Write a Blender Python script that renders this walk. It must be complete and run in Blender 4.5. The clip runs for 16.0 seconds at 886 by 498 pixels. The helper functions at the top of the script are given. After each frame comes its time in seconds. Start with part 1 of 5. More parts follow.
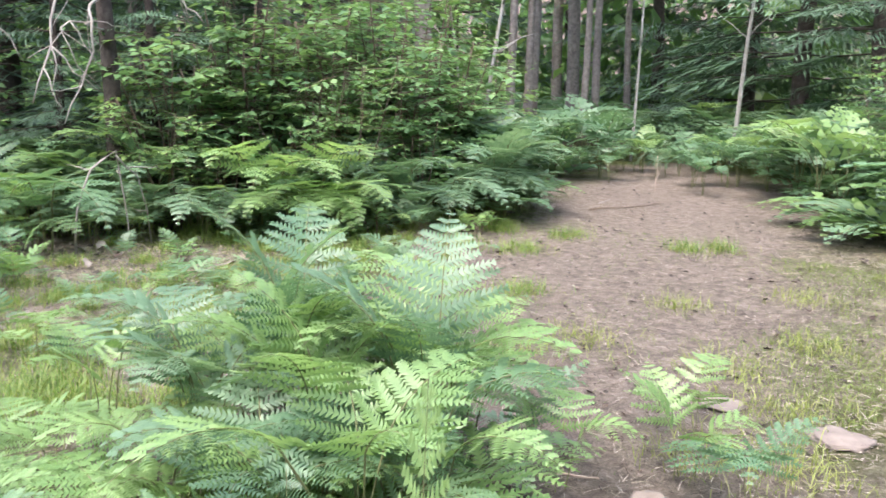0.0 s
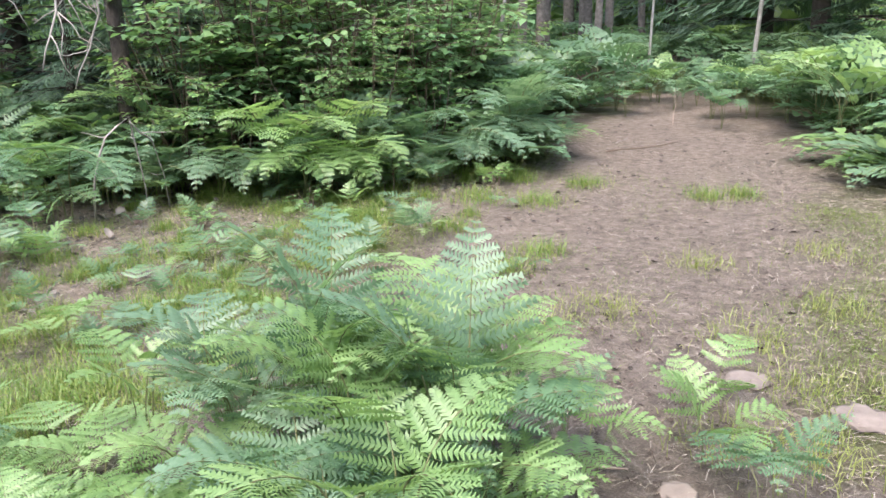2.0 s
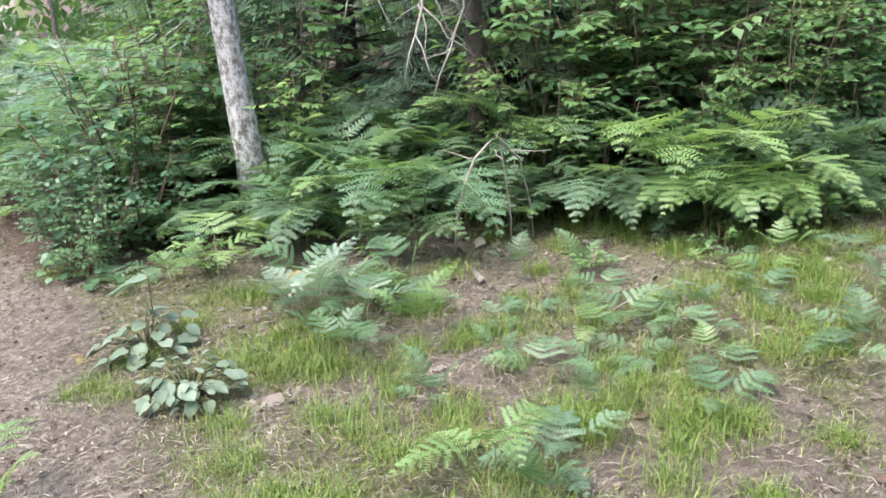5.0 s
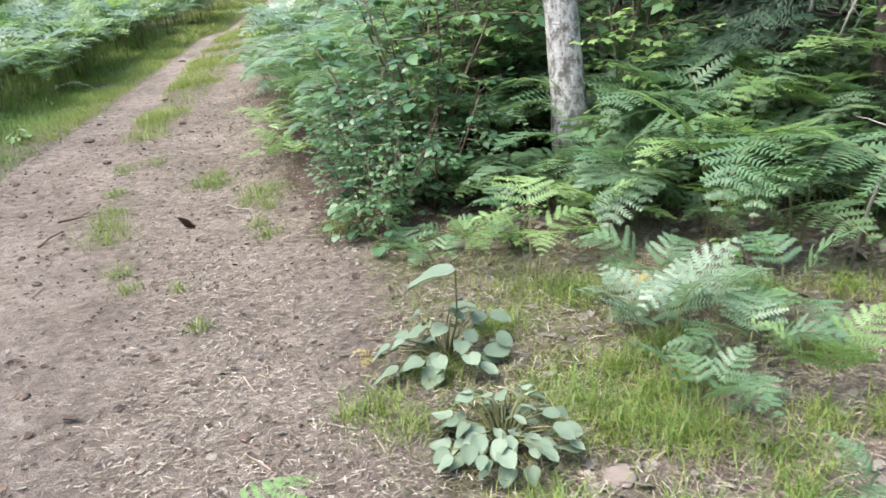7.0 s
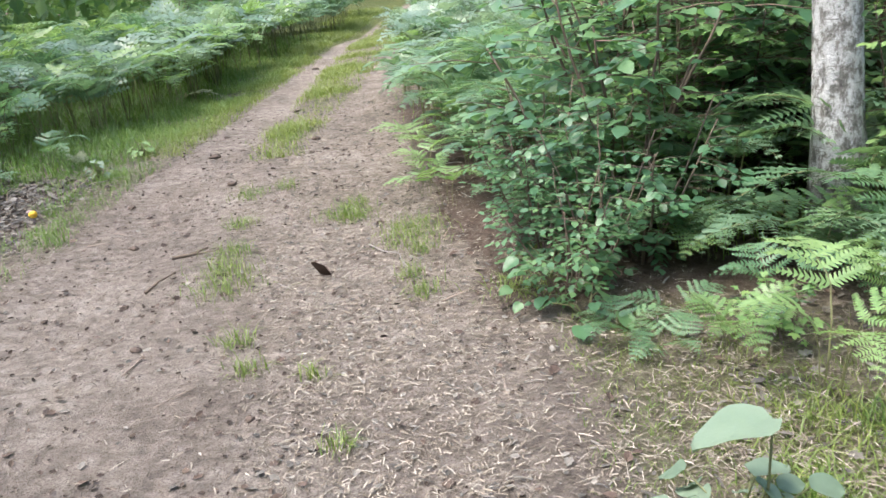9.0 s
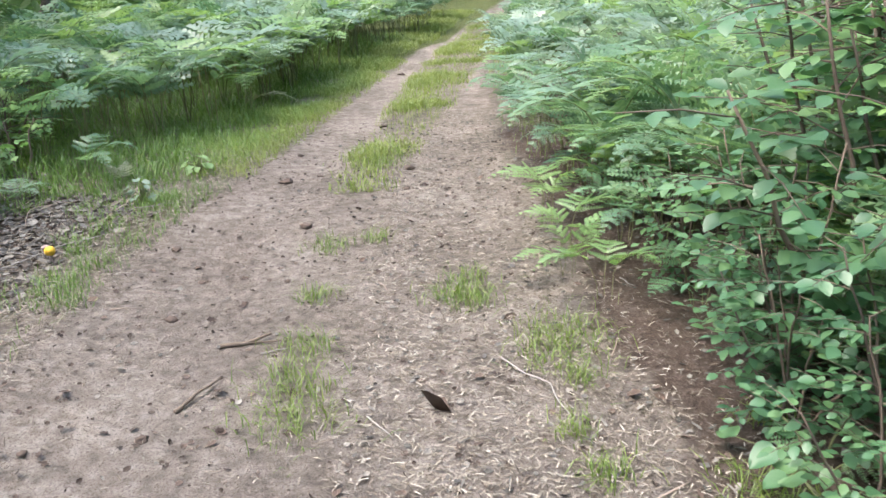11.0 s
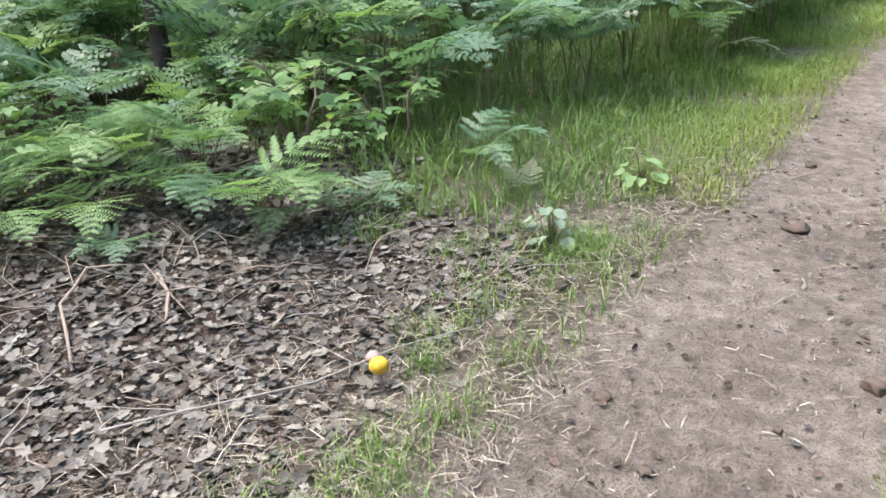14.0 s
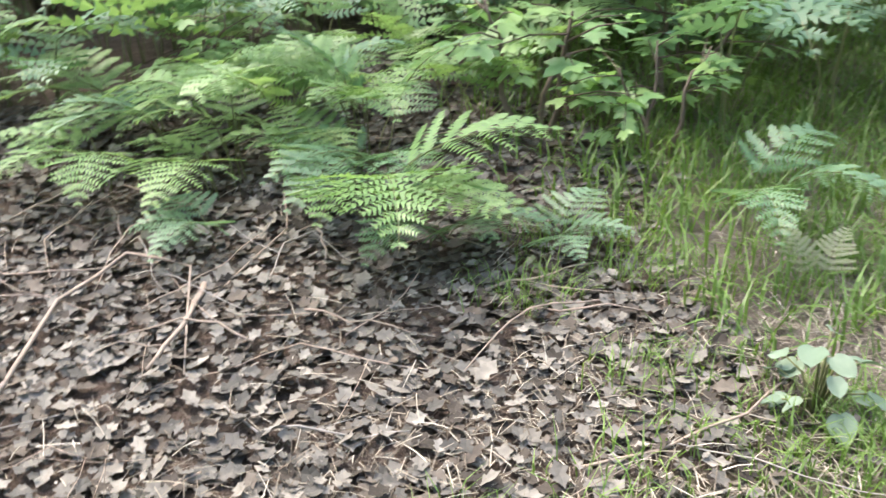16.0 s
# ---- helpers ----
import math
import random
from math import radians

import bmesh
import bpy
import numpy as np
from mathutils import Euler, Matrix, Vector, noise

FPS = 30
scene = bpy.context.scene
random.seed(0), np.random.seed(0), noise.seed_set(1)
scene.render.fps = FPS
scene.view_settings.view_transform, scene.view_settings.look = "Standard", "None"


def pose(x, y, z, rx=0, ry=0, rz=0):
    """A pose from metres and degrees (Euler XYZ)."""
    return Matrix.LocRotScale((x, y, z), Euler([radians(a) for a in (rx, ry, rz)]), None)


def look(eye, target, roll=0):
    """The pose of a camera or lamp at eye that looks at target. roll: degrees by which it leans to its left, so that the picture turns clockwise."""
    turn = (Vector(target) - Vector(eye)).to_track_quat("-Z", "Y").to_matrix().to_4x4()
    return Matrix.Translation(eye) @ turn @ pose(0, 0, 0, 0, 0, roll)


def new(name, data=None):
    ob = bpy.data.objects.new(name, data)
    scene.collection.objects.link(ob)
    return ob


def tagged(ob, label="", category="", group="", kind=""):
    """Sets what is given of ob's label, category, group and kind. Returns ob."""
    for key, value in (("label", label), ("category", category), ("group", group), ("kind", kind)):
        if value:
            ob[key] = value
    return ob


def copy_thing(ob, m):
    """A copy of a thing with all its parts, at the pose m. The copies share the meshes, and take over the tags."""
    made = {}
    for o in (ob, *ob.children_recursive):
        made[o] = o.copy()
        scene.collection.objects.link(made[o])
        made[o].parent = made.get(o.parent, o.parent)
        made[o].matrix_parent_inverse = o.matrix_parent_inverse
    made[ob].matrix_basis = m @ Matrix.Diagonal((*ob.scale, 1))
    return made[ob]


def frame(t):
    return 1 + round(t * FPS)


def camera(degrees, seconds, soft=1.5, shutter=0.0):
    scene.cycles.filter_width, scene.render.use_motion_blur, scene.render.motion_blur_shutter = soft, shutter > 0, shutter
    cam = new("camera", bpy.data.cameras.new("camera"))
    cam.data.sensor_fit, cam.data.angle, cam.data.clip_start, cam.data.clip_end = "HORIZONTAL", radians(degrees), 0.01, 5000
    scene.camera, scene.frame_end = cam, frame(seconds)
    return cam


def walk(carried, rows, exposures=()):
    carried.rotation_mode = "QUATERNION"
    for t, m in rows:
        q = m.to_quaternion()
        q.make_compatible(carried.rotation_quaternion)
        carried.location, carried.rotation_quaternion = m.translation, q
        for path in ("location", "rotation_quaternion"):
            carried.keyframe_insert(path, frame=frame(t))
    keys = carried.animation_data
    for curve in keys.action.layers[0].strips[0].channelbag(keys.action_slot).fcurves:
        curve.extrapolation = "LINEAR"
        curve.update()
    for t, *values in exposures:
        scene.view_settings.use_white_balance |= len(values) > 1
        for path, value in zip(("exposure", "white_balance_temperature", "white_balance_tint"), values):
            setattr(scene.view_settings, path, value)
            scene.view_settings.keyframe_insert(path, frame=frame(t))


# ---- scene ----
cam = camera(55.6, 16.0, 1.5, 0.15)
PATH = [
    (0, (0.952, -5.042, 1.367), (2.284, -3.602, 0.978), 0.4),
    (0.5, (0.945, -4.988, 1.206), (2.128, -3.417, 0.845), 5.4),
    (1, (0.942, -4.975, 1.226), (2.083, -3.391, 0.788), 6.6),
    (1.5, (0.959, -4.968, 1.506), (2.18, -3.464, 1.009), 5.0),
    (2, (0.976, -4.961, 1.644), (2.251, -3.532, 1.068), -1.6),
    (2.5, (0.928, -4.812, 1.703), (2.14, -3.337, 1.108), -2.5),
    (3, (0.856, -4.595, 1.717), (1.988, -3.055, 1.126), -5.4),
    (3.5, (0.873, -4.268, 1.708), (1.909, -2.654, 1.14), -5.0),
    (4, (0.887, -3.902, 1.712), (1.815, -2.204, 1.206), -4.0),
    (4.2, (0.887, -3.748, 1.728), (1.798, -2.026, 1.277), -3.8),
    (6.3, (1.104, -2.445, 1.708), (1.528, -0.695, 0.836), -7.4),
    (6.5, (1.064, -2.293, 1.722), (1.405, -0.504, 0.896), -6.3),
    (7, (0.932, -1.967, 1.651), (1.113, -0.102, 0.951), -5.1),
    (7.5, (0.828, -1.661, 1.599), (0.91, 0.201, 0.873), -5.0),
    (8, (0.79, -1.291, 1.559), (0.772, 0.581, 0.855), -4.7),
    (8.5, (0.709, -1.007, 1.537), (0.642, 0.896, 0.925), -3.7),
    (8.7, (0.679, -0.886, 1.524), (0.597, 1.001, 0.868), -5.6),
    (10.8, (0.196, 0.716, 1.464), (-0.004, 2.6, 0.823), -3.2),
    (11, (0.12, 0.848, 1.472), (-0.09, 2.731, 0.831), -2.0),
    (11.5, (-0.129, 1.198, 1.473), (-0.435, 3.096, 0.923), -5.9),
    (12, (-0.325, 1.607, 1.466), (-0.946, 3.425, 0.91), -5.9),
    (12.5, (-0.515, 2.002, 1.432), (-1.284, 3.758, 0.865), -3.2),
    (13, (-0.686, 2.402, 1.43), (-1.52, 4.123, 0.843), -3.7),
    (13.5, (-0.886, 2.836, 1.401), (-1.894, 4.404, 0.676), -3.7),
    (14, (-1.085, 3.219, 1.346), (-2.115, 4.746, 0.565), -3.3),
    (14.5, (-1.215, 3.613, 1.301), (-2.415, 5.023, 0.542), -3.8),
    (15, (-1.36, 3.961, 1.261), (-2.643, 5.274, 0.469), -3.4),
    (15.5, (-1.508, 4.299, 1.189), (-2.874, 5.552, 0.437), -5.5),
    (16, (-1.577, 4.59, 1.129), (-3.138, 5.486, 0.256), -0.9),
]
EXPOSURES = ((0.0, 2.63, 6450, 15), (0.7, 2.62, 6450, 15), (1.5, 2.46, 6450, 15), (3.0, 2.44, 6450, 15), (7.0, 2.36, 6550, 10), (11.5, 2.46, 6450, 10), (13.0, 2.56, 6500, 10), (14.0, 2.58, 6600, 10), (16.0, 2.86, 6900, 9))
walk(cam, [(t, look(eye, target, roll)) for t, eye, target, roll in PATH], EXPOSURES)

# ---- light ----
SUN_FROM = Vector((-0.42, -0.12, 1.0)).normalized()
world = bpy.data.worlds.new("overcast_sky")
scene.world = world
world.use_nodes = True
wn = world.node_tree
sky = wn.nodes.new("ShaderNodeTexSky")
sky.sky_type = 'NISHITA'
sky.sun_disc = False
sky.sun_elevation = math.asin(SUN_FROM.z)
sky.sun_rotation = math.atan2(SUN_FROM.x, SUN_FROM.y)
sky.dust_density = 3.2
sky.air_density = 1.0
wn.links.new(sky.outputs[0], wn.nodes["Background"].inputs[0])
wn.nodes["Background"].inputs[1].default_value = 0.15
sun = new("sun", bpy.data.lights.new("sun", 'SUN'))
sun.data.energy = 1.15
sun.data.angle = radians(35)
sun.data.color = (1.0, 0.95, 0.86)
sun.matrix_world = look(SUN_FROM * 20, (0, 0, 0))

# ---- materials ----


class Nodes:
    """A node material, built by short calls."""

    def __init__(self, name):
        self.mat = bpy.data.materials.new(name)
        self.mat.use_nodes = True
        self.t = self.mat.node_tree
        self.b = self.t.nodes["Principled BSDF"]
        self.out = self.t.nodes["Material Output"]

    def add(self, kind, **sets):
        n = self.t.nodes.new(kind)
        for key, value in sets.items():
            n.inputs[key.replace("_", " ")].default_value = value
        return n

    def link(self, a, b):
        self.t.links.new(a, b)

    def noise(self, scale, detail=4.0, rough=0.6, vec=None):
        n = self.add("ShaderNodeTexNoise", Scale=scale, Detail=detail, Roughness=rough)
        if vec is not None:
            self.link(vec, n.inputs["Vector"])
        return n.outputs["Fac"]

    def ramp(self, fac, stops):
        r = self.t.nodes.new("ShaderNodeValToRGB")
        el = r.color_ramp.elements
        while len(el) < len(stops):
            el.new(0.5)
        for e, (p, c) in zip(el, stops):
            e.position = p
            e.color = (*c, 1) if len(c) == 3 else c
        self.link(fac, r.inputs[0])
        return r.outputs[0]

    def mix(self, fac, a, b, mode='MIX'):
        m = self.t.nodes.new("ShaderNodeMix")
        m.data_type = 'RGBA'
        m.blend_type = mode
        for socket, value in ((m.inputs[0], fac), (m.inputs[6], a), (m.inputs[7], b)):
            if hasattr(value, "is_linked"):
                self.link(value, socket)
            else:
                socket.default_value = (*value, 1) if isinstance(value, tuple) else value
        return m.outputs[2]

    def math(self, op, a, b=0.5):
        m = self.t.nodes.new("ShaderNodeMath")
        m.operation = op
        for socket, value in ((m.inputs[0], a), (m.inputs[1], b)):
            if hasattr(value, "is_linked"):
                self.link(value, socket)
            else:
                socket.default_value = value
        return m.outputs[0]

    def pos(self):
        return self.t.nodes.new("ShaderNodeNewGeometry").outputs["Position"]

    def island(self):
        return self.t.nodes.new("ShaderNodeNewGeometry").outputs["Random Per Island"]

    def objrand(self):
        return self.t.nodes.new("ShaderNodeObjectInfo").outputs["Random"]

    def attr(self, name):
        a = self.t.nodes.new("ShaderNodeAttribute")
        a.attribute_name = name
        return a.outputs["Fac"]

    def bump(self, height, strength=0.4, distance=0.01):
        b = self.add("ShaderNodeBump", Strength=strength, Distance=distance)
        self.link(height, b.inputs["Height"])
        self.link(b.outputs[0], self.b.inputs["Normal"])


def leaf_material(name, dark, mid, light, rough=0.42, through_part=0.48, by_island=True):
    dark, mid, light = [(c[0], c[1], c[2] * 1.16) for c in (dark, mid, light)]
    n = Nodes(name)
    p = n.pos()
    r = n.island() if by_island else n.objrand()
    r2 = n.objrand()
    f = n.math('ADD', n.math('MULTIPLY', r, 0.3), n.math('MULTIPLY', r2, 0.4))
    f = n.math('ADD', f, n.math('MULTIPLY', n.noise(2.3, 3, 0.6, p), 0.45))
    f = n.math('SUBTRACT', f, 0.08)
    col = n.ramp(f, [(0.12, dark), (0.5, mid), (0.92, light)])
    fine = n.noise(90, 3, 0.6, p)
    col = n.mix(n.math('MULTIPLY', fine, 0.3), col, tuple(0.6 * c for c in mid))
    n.link(col, n.b.inputs["Base Color"])
    n.b.inputs["Roughness"].default_value = rough
    n.b.inputs["Specular IOR Level"].default_value = 0.65
    n.bump(fine, 0.25, 0.004)
    tr = n.t.nodes.new("ShaderNodeBsdfTranslucent")
    n.link(n.mix(1.0, col, (1.0, 1.0, 0.68), 'MULTIPLY'), tr.inputs[0])
    ms = n.t.nodes.new("ShaderNodeMixShader")
    ms.inputs[0].default_value = through_part
    n.link(n.b.outputs[0], ms.inputs[1])
    n.link(tr.outputs[0], ms.inputs[2])
    n.link(ms.outputs[0], n.out.inputs[0])
    return n.mat


def plain_material(name, stops, scale=20.0, rough=0.9, rand=True, bump=0.5, dist=0.004):
    n = Nodes(name)
    p = n.pos()
    f = n.noise(scale, 5, 0.65, p)
    if rand:
        f = n.math('ADD', n.math('MULTIPLY', f, 0.5), n.math('MULTIPLY', n.island(), 0.55))
    n.link(n.ramp(f, stops), n.b.inputs["Base Color"])
    n.b.inputs["Roughness"].default_value = rough
    n.b.inputs["Specular IOR Level"].default_value = 0.25
    n.bump(n.noise(scale * 4, 4, 0.6, p), bump, dist)
    return n.mat


FERN_GREEN = leaf_material("fern_green", (0.075, 0.156, 0.075), (0.135, 0.247, 0.111), (0.257, 0.377, 0.169))
FERN_LIME = leaf_material("fern_lime", (0.120, 0.225, 0.066), (0.200, 0.330, 0.105), (0.310, 0.440, 0.165))
FERN_BLUE = leaf_material("fern_blue_green", (0.085, 0.165, 0.085), (0.150, 0.255, 0.130), (0.240, 0.355, 0.195))
# Pale tone with the sky's sheen on the fronds put into the colour.
FERN_SHEEN = leaf_material("fern_pale_sky_sheen", (0.13, 0.21, 0.125), (0.21, 0.31, 0.19), (0.33, 0.43, 0.29), 0.36)
FERN_YELLOW = leaf_material("fern_yellowed", (0.30, 0.23, 0.06), (0.45, 0.37, 0.12), (0.58, 0.50, 0.22))
FERN_PALE = leaf_material("fern_dried_pale", (0.22, 0.24, 0.12), (0.32, 0.34, 0.19), (0.42, 0.43, 0.28), 0.7)
HAZEL = leaf_material("hazel_leaf", (0.048, 0.130, 0.060), (0.095, 0.208, 0.085), (0.216, 0.351, 0.118), 0.38)
MAPLE = leaf_material("maple_leaf", (0.108, 0.221, 0.075), (0.176, 0.325, 0.101), (0.352, 0.494, 0.135), 0.45)
WOODLEAF = leaf_material("woodland_leaf", (0.054, 0.130, 0.043), (0.122, 0.234, 0.068), (0.270, 0.377, 0.101), 0.45)
THICKET = leaf_material("bush_leaf", (0.085, 0.185, 0.075), (0.155, 0.285, 0.105), (0.280, 0.410, 0.150), 0.45)
GREYLEAF = leaf_material("grey_green_leaf", (0.065, 0.11, 0.06), (0.13, 0.19, 0.11), (0.27, 0.34, 0.22), 0.7, 0.25)
NEEDLE = leaf_material("spruce_needles", (0.034, 0.078, 0.042), (0.066, 0.132, 0.066), (0.115, 0.20, 0.09), 0.5, 0.15)
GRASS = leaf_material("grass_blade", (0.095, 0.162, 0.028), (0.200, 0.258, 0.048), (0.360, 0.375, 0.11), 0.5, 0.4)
# Deeper copy for fresh grass, and with fern shade put into the colour.
GRASS_DEEP = leaf_material("fresh_and_shade_tinted_grass", (0.070, 0.138, 0.022), (0.145, 0.245, 0.040), (0.29, 0.375, 0.085), 0.5, 0.4)
STRAW = plain_material("dry_straw", [(0.15, (0.045, 0.036, 0.028)), (0.42, (0.12, 0.098, 0.076)), (0.65, (0.25, 0.215, 0.172)), (0.95, (0.54, 0.50, 0.43))], 30)
DEADLEAF = plain_material("dead_leaf", [(0.15, (0.020, 0.016, 0.012)), (0.4, (0.045, 0.036, 0.029)), (0.62, (0.072, 0.058, 0.047)), (0.9, (0.135, 0.114, 0.094))], 25, 0.75)
GREYDEAD = plain_material("grey_dead_leaf", [(0.15, (0.036, 0.033, 0.028)), (0.45, (0.082, 0.075, 0.067)), (0.7, (0.145, 0.131, 0.114)), (0.95, (0.31, 0.285, 0.25))], 25, 0.7)
DARKLEAF = plain_material("dark_dead_leaf", [(0.2, (0.03, 0.02, 0.017)), (0.8, (0.10, 0.07, 0.055))], 40, 0.8)
STEM = plain_material("green_stem", [(0.2, (0.07, 0.085, 0.035)), (0.8, (0.15, 0.15, 0.07))], 30, 0.6)
BROWNSTEM = plain_material("brown_twig", [(0.2, (0.06, 0.045, 0.035)), (0.8, (0.17, 0.13, 0.10))], 30)
DEADWOOD = plain_material("bleached_dead_wood", [(0.15, (0.13, 0.11, 0.095)), (0.6, (0.27, 0.245, 0.225)), (0.95, (0.42, 0.40, 0.38))], 18)
STICKWOOD = plain_material("weathered_stick", [(0.15, (0.10, 0.075, 0.06)), (0.6, (0.28, 0.22, 0.18)), (0.95, (0.45, 0.38, 0.32))], 22)
CLOD = plain_material("dark_earth", [(0.2, (0.022, 0.016, 0.013)), (0.8, (0.085, 0.062, 0.05))], 40)
STONE = plain_material("pale_stone", [(0.2, (0.11, 0.09, 0.08)), (0.8, (0.20, 0.17, 0.15))], 14, 0.85, False, 0.4)
DARKBARK = plain_material("dark_bark", [(0.25, (0.025, 0.02, 0.018)), (0.6, (0.07, 0.058, 0.05)), (0.9, (0.15, 0.13, 0.12))], 16, 0.95, False, 0.9, 0.02)
GREYBARK = plain_material("grey_bark", [(0.25, (0.08, 0.07, 0.065)), (0.6, (0.19, 0.17, 0.155)), (0.9, (0.32, 0.30, 0.28))], 14, 0.95, False, 0.8, 0.015)
PALEBARK = plain_material("pale_sapling_bark", [(0.2, (0.17, 0.16, 0.145)), (0.7, (0.34, 0.33, 0.31))], 14, 0.9, False, 0.4)
FRUIT = plain_material("yellow_fungus_skin", [(0.25, (0.30, 0.15, 0.03)), (0.45, (0.55, 0.32, 0.03)), (0.8, (0.75, 0.50, 0.05))], 60, 0.45, False, 0.2)
PALEFLESH = plain_material("pale_fungus_flesh", [(0.2, (0.20, 0.14, 0.13)), (0.8, (0.34, 0.27, 0.25))], 40, 0.7, False, 0.3)


def birch_material():
    n = Nodes("birch_bark")
    p = n.pos()
    mp = n.t.nodes.new("ShaderNodeMapping")
    n.link(p, mp.inputs[0])
    mp.inputs["Scale"].default_value = (1, 1, 0.6)
    big = n.noise(26, 6, 0.75, mp.outputs[0])
    fine = n.noise(60, 4, 0.7, p)
    col = n.ramp(big, [(0.38, (0.05, 0.045, 0.04)), (0.46, (0.18, 0.17, 0.16)), (0.52, (0.42, 0.42, 0.42)), (0.68, (0.64, 0.64, 0.65))])
    lent = n.t.nodes.new("ShaderNodeMapping")
    n.link(p, lent.inputs[0])
    lent.inputs["Scale"].default_value = (6, 6, 60)
    l2 = n.noise(1.4, 3, 0.6, lent.outputs[0])
    col = n.mix(n.ramp(l2, [(0.60, (0, 0, 0)), (0.68, (0.8, 0.8, 0.8))]), col, (0.10, 0.085, 0.075))
    col = n.mix(n.math('MULTIPLY', fine, 0.45), col, (0.28, 0.27, 0.25))
    n.link(col, n.b.inputs["Base Color"])
    n.b.inputs["Roughness"].default_value = 0.85
    n.bump(n.math('ADD', fine, big), 0.9, 0.02)
    return n.mat


BIRCH = birch_material()


def ground_material():
    n = Nodes("forest_track_soil")
    p = n.pos()
    a, b, c = n.noise(1.1, 5, 0.6, p), n.noise(14, 6, 0.7, p), n.noise(120, 5, 0.75, p)
    sand = n.ramp(n.math('ADD', n.math('MULTIPLY', b, 0.6), n.math('MULTIPLY', a, 0.4)),
                  [(0.36, (0.130, 0.107, 0.090)), (0.5, (0.265, 0.224, 0.192)), (0.63, (0.415, 0.362, 0.318))])
    sand = n.mix(n.ramp(c, [(0.50, (0, 0, 0)), (0.64, (0.85, 0.85, 0.85))]), sand, (0.085, 0.062, 0.05))
    soil = n.ramp(n.math('ADD', n.math('MULTIPLY', b, 0.5), n.math('MULTIPLY', c, 0.5)),
                  [(0.32, (0.07, 0.055, 0.045)), (0.5, (0.185, 0.153, 0.130)), (0.68, (0.36, 0.31, 0.27))])
    litter = n.ramp(n.math('ADD', n.math('MULTIPLY', b, 0.45), n.math('MULTIPLY', c, 0.55)),
                    [(0.3, (0.035, 0.026, 0.02)), (0.5, (0.11, 0.08, 0.065)), (0.72, (0.24, 0.19, 0.16))])
    moss = n.ramp(b, [(0.3, (0.05, 0.065, 0.02)), (0.7, (0.14, 0.15, 0.055))])
    wob = n.math('MULTIPLY', n.math('SUBTRACT', n.noise(5, 6, 0.7, p), 0.5), 0.9)

    def edge(name):
        return n.ramp(n.math('ADD', n.attr(name), wob), [(0.3, (0, 0, 0)), (0.7, (1, 1, 1))])
    col = n.mix(edge("sand"), soil, sand)
    col = n.mix(edge("green"), col, moss)
    col = n.mix(edge("litter"), col, litter)
    n.link(col, n.b.inputs["Base Color"])
    n.b.inputs["Roughness"].default_value = 0.97
    n.b.inputs["Specular IOR Level"].default_value = 0.15
    n.bump(n.math('ADD', n.math('MULTIPLY', b, 0.9), n.math('MULTIPLY', c, 0.6)), 1.0, 0.055)
    return n.mat


SOIL = ground_material()

# ---- plan of the place ----
RNG = np.random.default_rng(7)
LEFT_Y, LEFT_X = (-12, 0, 4, 6, 9, 13, 25, 40), (-2.6, -2.5, -2.2, -2.02, -1.98, -1.9, -1.5, -0.6)
RIGHT_Y, RIGHT_X = (-12, -3, -0.5, 0.3, 1.2, 2.3, 3.3, 4.2, 6, 9, 14.6, 25, 40), (-0.2, 0.6, 1.0, 0.95, 0.85, 0.9, 0.77, 0.6, 0.3, -0.23, -0.6, -0.4, 0.5)
MID_Y, MID_X = (1.5, 2.3, 3.4, 4.5, 5.2, 7.2, 12.5, 25, 40), (-0.3, -0.35, -0.72, -0.86, -0.98, -1.06, -1.08, -0.9, 0)
BRANCH = ((1.3, -4.6), (3.4, -2.7), (4.9, -2.0), (6.6, -1.3), (8.4, -0.5), (10.3, 0.7), (12.6, 2.5))
WOOD_EDGE = ((1.2, 3.9), (1.75, 3.1), (2.75, 2.45), (3.5, 1.95), (4.4, 1.25), (5.4, 0.6), (6.6, 0.25), (7.6, 0.9), (9.6, 2.6), (13, 5.0))


def smooth(x, a, b):
    t = np.clip((x - a) / (b - a), 0, 1)
    return t * t * (3 - 2 * t)


def line_distance(x, y, pts):
    best = np.full(np.shape(x), 1e9)
    for (ax, ay), (bx, by) in zip(pts, pts[1:]):
        dx, dy = bx - ax, by - ay
        t = np.clip(((x - ax) * dx + (y - ay) * dy) / (dx * dx + dy * dy), 0, 1)
        best = np.minimum(best, np.hypot(x - ax - t * dx, y - ay - t * dy))
    return best


WAVES = [(RNG.uniform(0, 6.28), RNG.uniform(0, 6.28), k) for k in (0.5, 0.8, 1.3, 2.1, 3.4, 5.2, 8.1, 12.7, 19, 29)]


def waves(x, y, lo, hi):
    z = 0
    for a, ph, k in WAVES[lo:hi]:
        z = z + np.sin(k * (x * math.cos(a) + y * math.sin(a)) + ph + 0.7 * np.sin(0.6 * k * (x * math.sin(a) - y * math.cos(a)))) / k
    return z


def track(x, y):
    """1 on the main track, 0 beside it."""
    l, r = np.interp(y, LEFT_Y, LEFT_X), np.interp(y, RIGHT_Y, RIGHT_X)
    w = 0.12 * waves(x, y, 3, 7)
    return smooth(x - l + w, -0.1, 0.2) * smooth(r - x + w, -0.25, 0.25)


def bare(x, y):
    d = line_distance(x, y, BRANCH)
    side = smooth(np.interp(x, (8, 12.5), (1.0, 0.5)) + 0.25 * waves(x, y, 2, 6) - d, -0.35, 0.35)
    return np.maximum(track(x, y), side)


